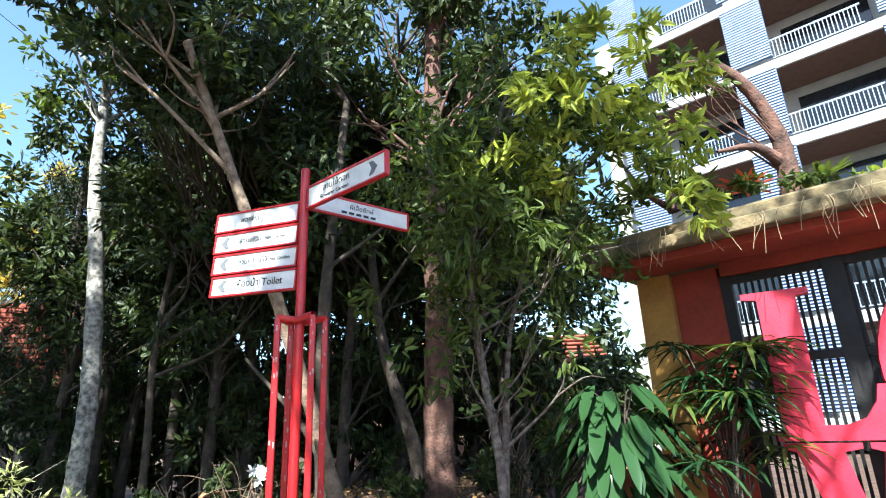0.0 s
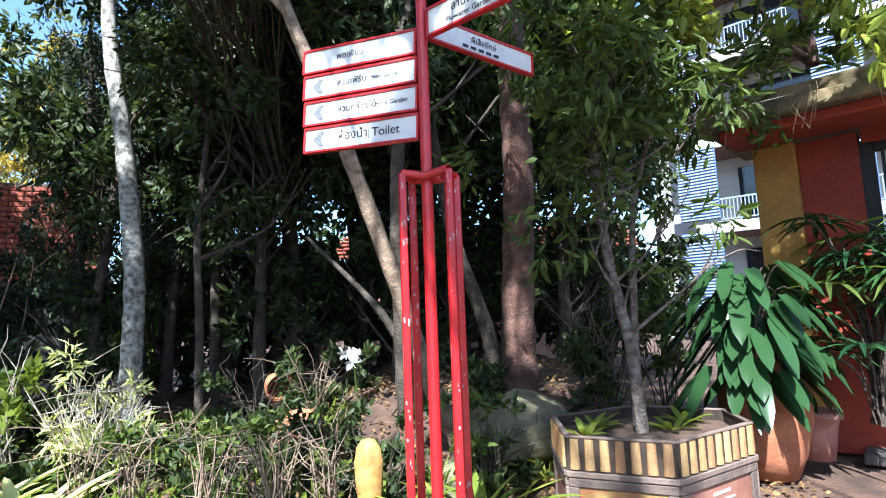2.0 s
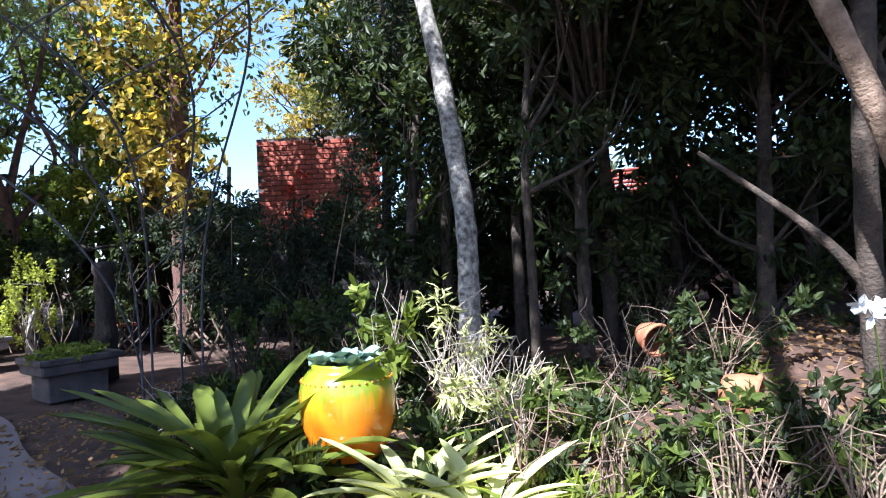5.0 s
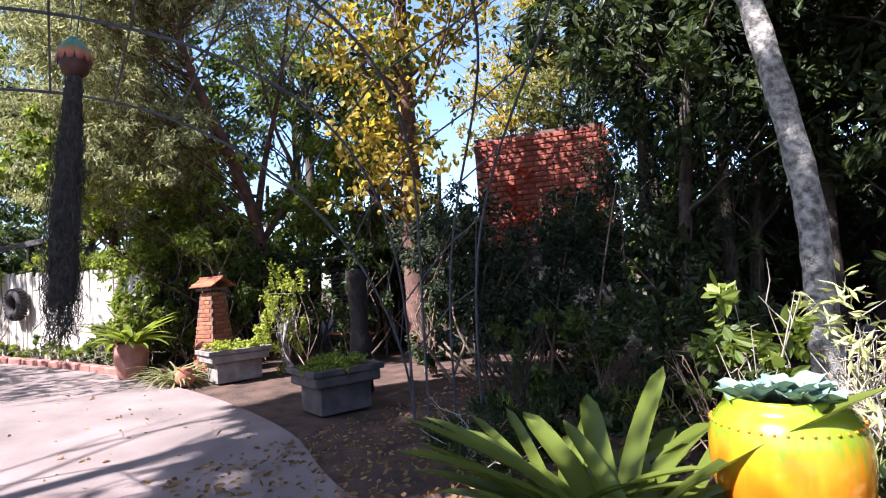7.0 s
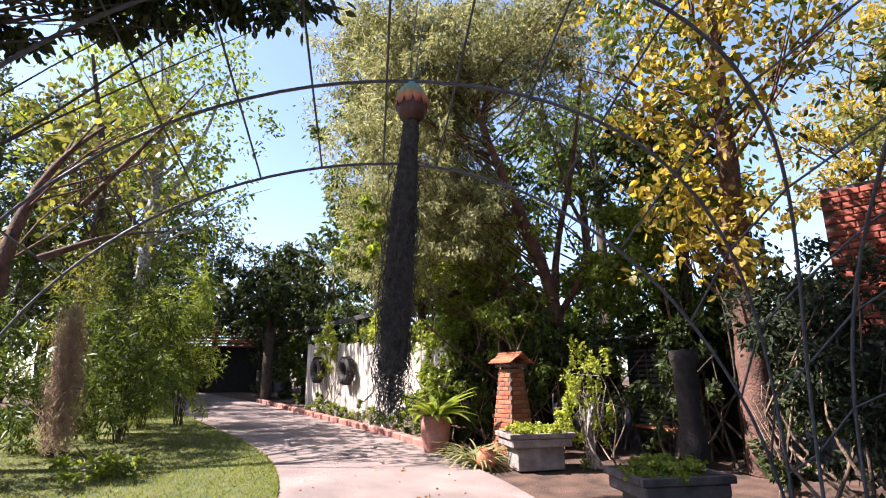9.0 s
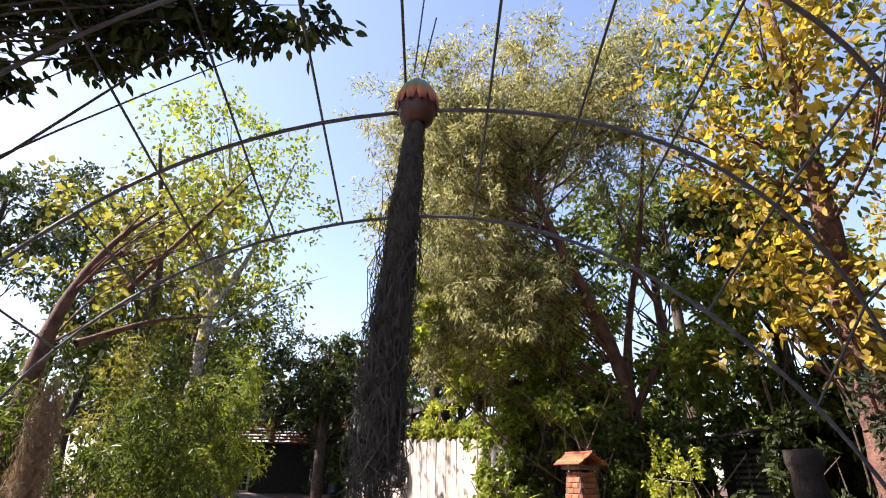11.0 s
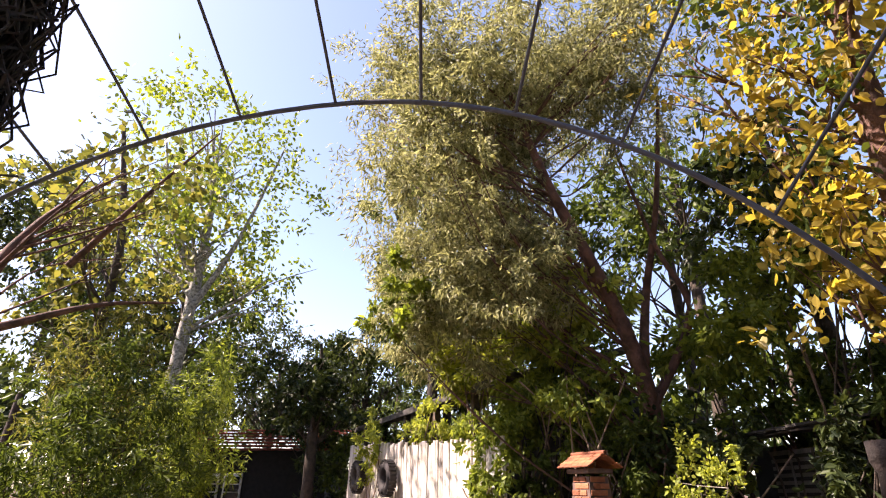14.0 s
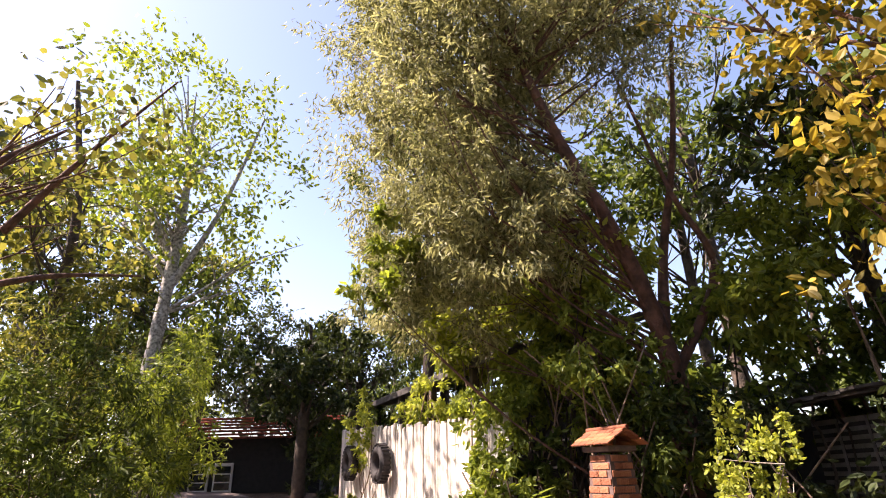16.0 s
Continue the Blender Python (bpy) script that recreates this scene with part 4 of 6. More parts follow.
# bare twiggy stems between path and grove
for k, (x, y) in enumerate(((-3.3, 5.0), (-2.7, 4.9), (-2.2, 4.8), (-3.9, 5.3), (-1.85, 5.0))):
    shrub("bare_shrub", at_ground(x, y), (0.22, 0.22, 0.5), 40, "leaf_light", "thin bare twigs with few leaves", 600 + k, 0.06, 0.025, 14, "bark_tan")

# strap-leaved plants along the bed
for k, (x, y, ln, m) in enumerate(((-3.9, 5.2, 0.5, "leaf_lime"), (-4.4, 5.4, 0.45, "leaf_light"), (-3.2, 4.7, 0.4, "leaf_mid"), (-2.6, 4.5, 0.4, "leaf_mid"), (-2.0, 4.5, 0.45, "leaf_light"), (-1.5, 4.9, 0.6, "leaf_light"), (-0.9, 4.6, 0.6, "leaf_lime"), (-0.75, 4.9, 0.6, "leaf_light"), (-1.3, 4.35, 0.45, "leaf_lime"), (-4.9, 5.9, 0.5, "leaf_light"), (-5.9, 5.6, 0.5, "leaf_mid"), (-4.7, 4.9, 0.45, "leaf_lime"), (-0.1, 5.9, 0.6, "leaf_lime"), (0.9, 6.3, 0.6, "leaf_mid"))):
    rosette("strap_plant", at_ground(x, y), 22, ln, 0.06 if k % 3 else 0.035, m, "clump of arching strap leaves in the bed", "plant", 620 + k, (0.2, 1.3), 0.55, 0.4)
for k, (x, y, z) in enumerate(((0.2, 5.35, 0.57), (0.75, 5.2, 0.57), (0.95, 5.45, 0.57), (0.05, 5.1, 0.57))):
    rosette("seedling", (x, y, z), 9, 0.16, 0.05, "leaf_light", "small seedling in the timber planter", "plant", 650 + k, (0.3, 1.2), 0.3, 0.4)


def stone(at, r, label, seed, material="rock"):
    rng = np.random.default_rng(seed)
    bm = bmesh.new()
    bmesh.ops.create_icosphere(bm, subdivisions=3, radius=1.0)
    for v in bm.verts:
        k = 1 + 0.28 * noise.noise(v.co * 1.4 + Vector((seed, 0, 0))) + 0.1 * noise.noise(v.co * 4)
        v.co = Vector((v.co.x * r[0] * k, v.co.y * r[1] * k, v.co.z * r[2] * k))
    ob = part("boulder", bm, material)
    ob.location = at
    return tagged(ob, label, "boulder")


stone((-0.35, 6.35, 0.38), (0.62, 0.45, 0.34), "low mossy boulder beside the signpost", 3)
stone((-0.9, 5.6, 0.1), (0.25, 0.2, 0.2), "small mossy stone in the bed", 5)


def carved_stump():
    root = thing("carved_stump", (-1.53, 4.68, 0.0), "honey-coloured carved wooden stump with rounded top", "stump")
    V, Q = [], []
    for k, (z, r) in enumerate(((0.0, 0.075), (0.2, 0.07), (0.4, 0.085), (0.55, 0.095), (0.64, 0.08), (0.69, 0.045), (0.7, 0.005))):
        for s in range(16):
            a = s / 16 * 2 * math.pi
            g = 1 + 0.12 * math.sin(5 * a + z * 6)
            V.append((r * g * math.cos(a), r * 0.7 * g * math.sin(a), z))
            if k:
                Q.append(((k - 1) * 16 + s, (k - 1) * 16 + (s + 1) % 16, k * 16 + (s + 1) % 16, k * 16 + s))
    np_part("body", V, Q, "carved_wood", root, smooth=True)


carved_stump()


def orchid():
    root = thing("orchid", at_ground(-1.83, 5.83), "white orchid flowers on a bent stem", "flower")
    tubes("stem", [(bend([(0.1, 0.1, 0), (0.06, 0.05, 0.6), (0.02, 0, 1.1), (-0.03, -0.03, 1.22)], 6), 0.006)], "leaf_mid", root, 5)
    rng = np.random.default_rng(77)
    for c in ((0, 0, 1.2), (0.06, -0.02, 1.17), (-0.06, -0.03, 1.19), (0.01, -0.03, 1.11)):
        p = np.array([c] * 6)
        a = np.linspace(0, 2 * math.pi, 6, endpoint=False)
        w = np.stack([np.cos(a), np.full(6, -0.25), np.sin(a)], 1)
        V, Q = leaves(p, w, 0.075, 0.07, rng, 0.1)
        np_part("petals", V, Q, "orchid_white", root)


orchid()


def fallen_pot(at, label, seed):
    ob = lathe("fallen_pot", [(0.0, 0.0), (0.1, 0.0), (0.15, 0.12), (0.16, 0.22), (0.18, 0.23), (0.18, 0.27), (0.15, 0.26), (0.12, 0.1)], "terracotta", None, 24)
    ob.matrix_basis = pose(*at, 105, 15 * seed, 40 * seed)
    return tagged(ob, label, "pot")


fallen_pot((-3.2, 8.0, 0.75), "orange terracotta pot hanging on its side in the undergrowth", 1)
fallen_pot((-2.6, 6.6, 0.5), "small orange terracotta pot tipped on its side", 2)

# ---- glazed jar and bromeliad at the bend ----
jar = thing("glazed_jar", (-5.3, 5.46, -0.11), "orange glazed jar with green drips on a black base", "jar")
lathe("base", [(0.0, 0.0), (0.24, 0.0), (0.26, 0.05), (0.24, 0.18), (0.22, 0.24), (0.0, 0.24)], "black_base", jar, 36, "black stand")
prof = [(0.0, 0.235), (0.2, 0.24), (0.255, 0.27), (0.3, 0.36), (0.345, 0.5), (0.36, 0.64), (0.355, 0.74), (0.335, 0.82), (0.29, 0.875), (0.255, 0.9), (0.265, 0.925), (0.25, 0.94), (0.225, 0.93), (0.21, 0.88)]
jar.scale = (1.03, 1.03, 1.05)
lathe("body", prof, "glaze", jar, 56)
for k in range(40):
    a = k / 40 * 2 * math.pi
    bd = lathe("bead", [(0.0, -0.009), (0.008, -0.004), (0.008, 0.004), (0.0, 0.009)], "glaze", jar, 8)
    bd.location = (0.337 * math.cos(a), 0.337 * math.sin(a), 0.818)
for k, (dx, dy) in enumerate(((0.0, 0.0), (-0.12, -0.06), (0.11, -0.08), (0.05, 0.11))):
    rosette("succulent", (-5.3 + dx, 5.46 + dy, 0.8), 16, 0.18, 0.125, "succulent", "grey-green succulent rosette in the glazed jar", "succulent", 700 + k, (0.7, 1.35), 0.3, 0.6, 0.02, tip=9)


def bromeliad(at, n, ln, wd, seed):
    return rosette("bromeliad", at, n, ln, wd, "brom", "large olive bromeliad with broad strap leaves", "bromeliad", seed, (0.35, 1.45), 0.34, 0.5, 0.07, tip=10)


bromeliad((-6.08, 5.02, 0.02), 34, 1.12, 0.135, 711)
bromeliad((-5.8, 4.82, 0.0), 24, 0.85, 0.11, 712)
bromeliad((-6.5, 5.25, 0.0), 22, 0.85, 0.1, 713)
rosette("bromeliad", (-4.55, 5.0, 0.02), 26, 0.6, 0.085, "leaf_sun_pale", "bromeliad at the path edge, sunlight put into its pale leaves", "bromeliad", 714, (0.3, 1.4), 0.4, 0.6)
rosette("bromeliad", (-4.05, 4.9, 0.02), 24, 0.55, 0.085, "leaf_sun_pale", "bromeliad at the path edge, sunlight put into its pale leaves", "bromeliad", 715, (0.3, 1.4), 0.4, 0.6)
shrub("low_shrub", at_ground(-7.3, 5.75), (0.5, 0.4, 0.22), 1500, "leaf_dark", "low rounded small-leaved shrub", 716, 0.045, 0.025, 14)
shrub("low_shrub", at_ground(-7.9, 6.2), (0.5, 0.4, 0.24), 1500, "leaf_dark", "low rounded small-leaved shrub", 717, 0.045, 0.025, 14)
shrub("tall_shrub", at_ground(-5.55, 6.6), (0.3, 0.3, 0.85), 130, "leaf_light", "upright stems with rounded leaves behind the jar", 718, 0.16, 0.08, 9)

# ---- steel arches over the path ----
ARCH = [(-10.62 + 0.97 * k, 3.78 - 0.28 * k) for k in range(5)]
arches = thing("pergola_arches", (0, 0, 0), "tunnel of thin grey steel hoops over the path", "pergola")
UX, UY, HALF, TOP = 0.42, 0.907, 4.0, 3.56
FEET = ((-9.29, 6.99, 1.05), (-9.2, 6.9, 0.76), (-8.85, 6.75, 0.69), (-8.75, 7.1, 0.58), (-8.35, 7.05, 0.55))


def on_arch(k, deg):
    """A point of hoop k; the hoops fan out from feet that stand close together beside the bed."""
    s, c = math.sin(radians(deg)), max(0.0, math.cos(radians(deg)))
    h = TOP + 0.3 * k
    cx, cy = ARCH[k]
    if s > 0:
        fx, fy, bow = FEET[k]
        span, w = math.hypot(fx - cx, fy - cy), s * s
        out = span * s ** (1 + (bow - 1) * s)
        x = cx + out * (UX * (1 - w) + (fx - cx) / span * w)
        y = cy + out * (UY * (1 - w) + (fy - cy) / span * w)
        up = c ** bow
    else:
        x, y, up = cx + UX * HALF * s, cy + UY * HALF * s, c ** 0.92
    return (x, y, float(ground_z(x, y)) * 0.5 + h * up)


for k in range(5):
    line = [on_arch(k, d) for d in np.linspace(-89, 89.9, 52)]
    tubes("hoop", [(line, 0.014)], "steel", arches, 8)
for deg in (-62, -47, -34.5, -25.5, -16.5, -8, 0.5, 9, 18, 27.5, 40, 54, 66, 75, 83):
    pts = [on_arch(k, deg) for k in range(4 if -30 < deg < 30 else (5 if deg > 0 else 2))]
    tubes("purlin", [(pts, 0.009)], "steel", arches, 6)


def strands(name, paths_n, top, bottom, r_top, r_bot, material, seed, parent, sway=0.1, thick=0.0045):
    """Hanging fibres from top to bottom round a line."""
    rng = np.random.default_rng(seed)
    V, Q, v0 = [], [], 0
    top, bottom = np.array(top), np.array(bottom)
    for _ in range(paths_n):
        u0, u1 = sorted(rng.uniform(0, 1, 2))
        if u1 - u0 < 0.12:
            u1 = min(1, u0 + 0.3)
        pts = []
        a = rng.uniform(0, 6.28)
        rr = rng.uniform(0.1, 1.0)
        for u in np.linspace(u0, u1, 8):
            r = (r_top + (r_bot - r_top) * u) * min(1.6, max(0.05, rr + rng.normal() * 0.22))
            a += rng.normal() * 0.7
            pts.append(top + (bottom - top) * u + np.array([math.cos(a) * r, math.sin(a) * r, rng.normal() * 0.02]))
        v, q = tube_arrays(pts, thick, 3, v0)
        V.append(v)
        Q += q
        v0 += len(v)
    return np_part(name, np.concatenate(V), Q, material, parent)


def hanging_ornament():
    x, y, z = -8.62, 3.36, 3.12
    root = thing("hanging_ornament", (x, y, z), "painted bud-shaped ornament trailing a column of dark moss", "ornament")
    lathe("bud", [(0.0, 0.15), (0.02, 0.146), (0.028, 0.13), (0.045, 0.11), (0.06, 0.09), (0.04, 0.075)], "bud_green", root, 24, "blue-green painted bud tip")
    lathe("bud_body", [(0.05, 0.09), (0.072, 0.06), (0.084, 0.02), (0.084, -0.03), (0.07, -0.08), (0.045, -0.1)], "bud_dark", root, 24, "dark brown bud body")
    outline = ((0.122, 0.04), (0.1, 0.058), (0.075, 0.074), (0.045, 0.087), (0.015, 0.092), (-0.02, 0.093))
    for k in range(11):
        a0 = k / 11 * 2 * math.pi
        V, Q = [], []
        for i, (z, r) in enumerate(outline):
            half = (0.3 if i < 4 else 0.26) * (0.55 if i == 5 else 1.0)
            for j in range(5):
                u = j / 2 - 1
                a = a0 + half * u
                rr = r + 0.007 * (1 - u * u)
                V.append((rr * math.cos(a), rr * math.sin(a), z))
            if i:
                b = 5 * i
                Q += [(b - 5 + j, b - 4 + j, b + 1 + j, b + j) for j in range(4)]
        np_part("petal", V, Q, "bud_paint", root, "petal painted green fading to orange" if k == 0 else "", True)
    tubes("cable", [([(-0.01, 0.02, 0.18), (-0.06, 0.1, 0.62)], 0.004), ([(0.01, -0.02, 0.18), (0.1, 0.0, 0.62)], 0.004)], "steel", root, 5)
    strands("moss", 2600, (0, 0, -0.05), (-0.02, -0.1, -1.5), 0.04, 0.068, "moss_strand", 808, root, thick=0.0021)
    strands("loose_moss", 420, (0, -0.02, -0.3), (-0.02, -0.12, -1.75), 0.08, 0.11, "moss_strand", 809, root, thick=0.002)
    tubes("core", [([(0, 0, -0.05), (0.0, -0.05, -0.9), (-0.02, -0.1, -1.4)], np.array([0.035, 0.045, 0.02]))], "moss_strand", root, 8)


def bud(name, a, b):
    return mat(name, a, b, 0.5, 6)


M["bud_green"] = bud("bud_green", (0.1, 0.28, 0.22), (0.05, 0.16, 0.14))
M["bud_dark"] = bud("bud_dark", (0.16, 0.06, 0.04), (0.06, 0.03, 0.025))


def bud_paint():
    """Paint that runs from blue-green at the tip through orange to dark red at the rim."""
    m = bud("bud_paint", (0.4, 0.14, 0.05), (0.12, 0.05, 0.035))
    n, l = m.node_tree.nodes, m.node_tree.links
    tc, sp, r = n.new("ShaderNodeTexCoord"), n.new("ShaderNodeSeparateXYZ"), n.new("ShaderNodeValToRGB")
    mr = n.new("ShaderNodeMapRange")
    mr.inputs["From Min"].default_value, mr.inputs["From Max"].default_value = -0.02, 0.12
    l.new(tc.outputs["Object"], sp.inputs[0])
    l.new(sp.outputs["Z"], mr.inputs["Value"])
    l.new(mr.outputs[0], r.inputs[0])
    e = r.color_ramp.elements
    e[0].position, e[0].color = 0.0, (0.2, 0.05, 0.035, 1)
    e[1].position, e[1].color = 1.0, (0.06, 0.24, 0.22, 1)
    e.new(0.3).color = (0.5, 0.16, 0.06, 1)
    e.new(0.62).color = (0.18, 0.22, 0.1, 1)
    l.new(r.outputs[0], n["Principled BSDF"].inputs["Base Color"])
    return m


M["bud_paint"] = bud_paint()
hanging_ornament()

cl = thing("dry_moss_clump", (-11.35, 1.35, 1.9), "dry tan moss hanging from the steel hoop", "moss")
strands("moss_tuft", 420, (0, 0, 0.35), (-0.03, 0, -0.85), 0.1, 0.15, "moss_dry", 811, cl, thick=0.0022)


# ---- concrete planters ----
def trough(at, yaw, s, material, plant, label, seed):
    root = thing("concrete_planter", at, label, "planter")
    root.rotation_euler = (0, 0, radians(yaw))
    w, d, h = s
    box_part("pedestal", (0, 0, h * 0.3), (w * 0.72, d * 0.7, h * 0.6), material, root, 0, 0.015)
    box_part("basin", (0, 0, h * 0.72), (w * 0.92, d * 0.92, h * 0.24), material, root, 0, 0.02)
    box_part("moulding", (0, 0, h * 0.63), (w * 0.84, d * 0.84, h * 0.06), material, root, 0, 0.01)
    bm = bmesh.new()
    for cx, cy, sx, sy in ((0, d / 2 - 0.03, w, 0.06), (0, -d / 2 + 0.03, w, 0.06), (w / 2 - 0.03, 0, 0.06, d - 0.12), (-w / 2 + 0.03, 0, 0.06, d - 0.12)):
        box(bm, cx, cy, h * 0.9, sx, sy, h * 0.13, 0, 0.008)
    part("rim", bm, material, root)
    box_part("planting_soil", (0, 0, h * 0.87), (w - 0.13, d - 0.13, 0.06), "soil", root, 0, 0.0)
    g = thing("trough_greenery", (at[0], at[1], at[2] + h * 0.9), "low leafy green plants filling the concrete planter", "plant")
    g.rotation_euler = (0, 0, radians(yaw))
    crown("foliage", blob((0, 0, 0.06), (w * 0.5, d * 0.5, 0.1), 1500, 30, seed), plant, seed + 1, 0.06, 0.045, 0.0, g)
    return root


# the first planter's shade is put into darker concrete; the second is plain
trough((-10.62, 6.95, 0.03), 75, (1.0, 0.9, 0.6), "concrete_dark", "leaf_light", "concrete planter with moulded rim, shade put into its dark colour", 821)
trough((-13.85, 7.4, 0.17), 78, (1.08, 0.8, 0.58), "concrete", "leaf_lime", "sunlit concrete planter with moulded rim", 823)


# ---- little brick shrine pillar ----
def shrine():
    x, y = -14.85, 7.6
    root = thing("brick_pillar", at_ground(x, y), "tapered brick pillar with a small tiled roof", "pillar")
    root.rotation_euler = (0, 0, radians(12))
    for c in range(19):
        z = 0.06 + c * 0.078
        w = 0.56 - 0.24 * (c / 19)
        box_part("mortar_bed", (0, 0, z), (w - 0.02, w - 0.02, 0.078), "mortar", root, 0, 0.0)
        for side in range(4):
            for j in range(2):
                off = (j - 0.5) * w * 0.5 + (0.06 if c % 2 else -0.06)
                off = max(-w / 2 + 0.1, min(w / 2 - 0.1, off))
                a = side * 90
                p = pose(0, 0, z, 0, 0, a) @ pose(off, -w / 2 + 0.012, 0)
                b = box_part("brick", (0, 0, 0), (w * 0.44, 0.03, 0.064), "shrine_brick", root, 0, 0.004)
                b.matrix_basis = p
    top = 0.06 + 19 * 0.078
    box_part("lintel", (0, 0, top + 0.02), (0.42, 0.42, 0.06), "mortar", root, 0, 0.01)
    for side in (-1, 1):
        for r in range(4):
            for c in range(5):
                t = box_part("roof_tile", (0, 0, 0), (0.115, 0.12, 0.018), "roof_tile", root, 0, 0.003)
                t.matrix_basis = pose(0, 0, top + 0.22) @ pose(0, 0, 0, side * -27, 0, 0) @ pose(-0.25 + c * 0.12 + (r % 2) * 0.02, side * (0.04 + r * 0.078), -0.006 + 0.004 * (3 - r) - 0.0)
    tubes("ridge", [([(-0.32, 0, top + 0.235), (0.32, 0, top + 0.235)], 0.028)], "roof_tile", root, 8)


shrine()


# ---- ribbed jar and verge plants ----
def ribbed_jar():
    root = thing("ribbed_jar", at_ground(-15.65, 6.42), "ribbed terracotta jar with a leafy plant", "jar")
    pr = [(0.0, 0.0), (0.24, 0.0)]
    for k in range(14):
        z = 0.04 + k * 0.055
        r = 0.24 + 0.11 * math.sin(min(1.0, z / 0.75) * math.pi * 0.62)
        pr += [(r, z), (r + 0.014, z + 0.028)]
    pr += [(0.3, 0.82), (0.33, 0.86), (0.3, 0.88), (0.26, 0.82), (0.0, 0.78)]
    lathe("body", [(r * 0.78, z * 0.74) for r, z in pr], "terra_pink", root, 36)


ribbed_jar()
rosette("jar_plant", (-15.65, 6.42, float(ground_z(-15.65, 6.4)) + 0.6), 34, 0.75, 0.13, "leaf_light", "broad-leaved plant growing in the ribbed jar", "plant", 831, (0.3, 1.35), 0.5, 0.4)
for k, (x, y, ln) in enumerate(((-14.45, 6.72, 0.7), (-14.75, 6.62, 0.6), (-14.25, 6.62, 0.5))):
    rosette("spider_plant", at_ground(x, y), 46, ln, 0.035, "leaf_willow", "pale arching spider plant at the path edge", "plant", 835 + k, (0.4, 1.4), 0.75, 0.3)
pot2 = lathe("small_pot", [(0.0, 0.0), (0.1, 0.0), (0.16, 0.1), (0.15, 0.22), (0.1, 0.27), (0.12, 0.3), (0.09, 0.3), (0.08, 0.22)], "terracotta", None, 24)
pot2.location = at_ground(-14.05, 6.62)
tagged(pot2, "small round terracotta pot on the path edge", "pot")
shrub("light_shrub", at_ground(-13.45, 8.2), (0.45, 0.45, 1.05), 2400, "leaf_lime", "upright shrub of small yellow-green leaves", 841, 0.06, 0.04, 16)
tubes("branchwork", [(bend([(0.05 * k, 0.03 * k, 0), (0.03 * k, -0.04 * k, 0.5), (0.08 * k - 0.1, 0, 1.0)], 4), 0.022) for k in range(4)], "bark_pale", bpy.data.objects["light_shrub"], 6)


def carved_post():
    root = thing("carved_post", at_ground(-11.0, 7.78), "dark weathered carved timber post", "post")
    pr = [(0.0, 0.0), (0.2, 0.0), (0.19, 0.5), (0.21, 0.7), (0.17, 0.9), (0.16, 1.2), (0.19, 1.4), (0.17, 1.55), (0.21, 1.62), (0.21, 1.75), (0.0, 1.76)]
    lathe("body", [(r * 0.8, z * 1.04) for r, z in pr], "post_dark", root, 9)


carved_post()


# ---- pale fence with tyres, shed and roofs ----
def fence():
    root = thing("bamboo_fence", (0, 0, 0), "pale sunlit fence of upright split poles", "fence")
    a, b = Vector((-24.2, 5.55)), Vector((-16.6, 7.1))
    d = (b - a)
    n = 84
    rng = np.random.default_rng(851)
    bm = bmesh.new()
    box(bm, 0, 0, 0, 0.095, 0.045, 2.0, 0, 0.008)
    proto = part("pole", bm, "fence_white", root)
    me = proto.data
    for k in range(n):
        p = a + d * (k / (n - 1))
        ob = proto if k == 0 else new("pole", me)
        ob.parent = root
        ob.matrix_basis = pose(p.x, p.y + rng.uniform(-0.01, 0.01), float(ground_z(p.x, p.y)) + 0.98 + rng.uniform(-0.05, 0.08), rng.uniform(-1, 1), rng.uniform(-1, 1), 11.6)
    mid = (a + b) / 2
    for z in (0.5, 1.6):
        r = box_part("rail", (mid.x, mid.y + 0.06, float(ground_z(mid.x, mid.y)) + z), (d.length, 0.05, 0.08), "fence_white", root, 11.6)
        r.rotation_euler = (0, radians(2.4), radians(11.6))


fence()


def tyre(at, yaw):
    root = thing("old_tyre", at, "worn black tyre hung on the pale fence", "tyre")
    ring_pts = [(0.26 * math.cos(a), 0, 0.26 * math.sin(a)) for a in np.linspace(0, 2 * math.pi, 33)]
    ob = tubes("tyre_ring", [(ring_pts, 0.11)], "rubber", root, 12)
    bm = bmesh.new()
    for k in range(26):
        a = k / 26 * 2 * math.pi
        m = pose(0, 0, 0, 0, -math.degrees(a), 0) @ pose(0.37, 0, 0) @ Matrix.Diagonal((0.03, 0.17, 0.045, 1))
        bmesh.ops.create_cube(bm, size=1.0, matrix=m)
    part("tread", bm, "rubber", root)
    root.rotation_euler = (0, 0, radians(yaw))


tyre((-20.95, 6.02, 1.82), 12)
tyre((-22.9, 5.62, 1.88), 12)

# kerb stones along the fence bed
bm = bmesh.new()
box(bm, 0, 0, 0, 0.5, 0.16, 0.16, 0, 0.02)
kerb = thing("kerb", (0, 0, 0), "low brown kerb stones along the planted verge", "kerb", kind="structure")
proto = part("kerb_stone", bm, "terra_pink", kerb)
for k in range(22):
    x = -15.9 - k * 0.52
    y = float(np.interp(x, RIGHT[::-1, 0], RIGHT[::-1, 1])) + 0.1
    ob = proto if k == 0 else new("kerb_stone", proto.data)
    ob.parent = kerb
    ob.matrix_basis = pose(x, y, float(ground_z(x, y)) + 0.05, 0, 3, 10)
for k in range(12):
    x = -16.8 - k * 0.55
    y = float(np.interp(x, RIGHT[::-1, 0], RIGHT[::-1, 1])) + 0.45
    shrub("verge_shrub", at_ground(x, y), (0.35, 0.22, 0.26), 420, "leaf_light" if k % 2 else "leaf_mid", "clipped leafy plants along the fence", 860 + k, 0.07, 0.04, 6)


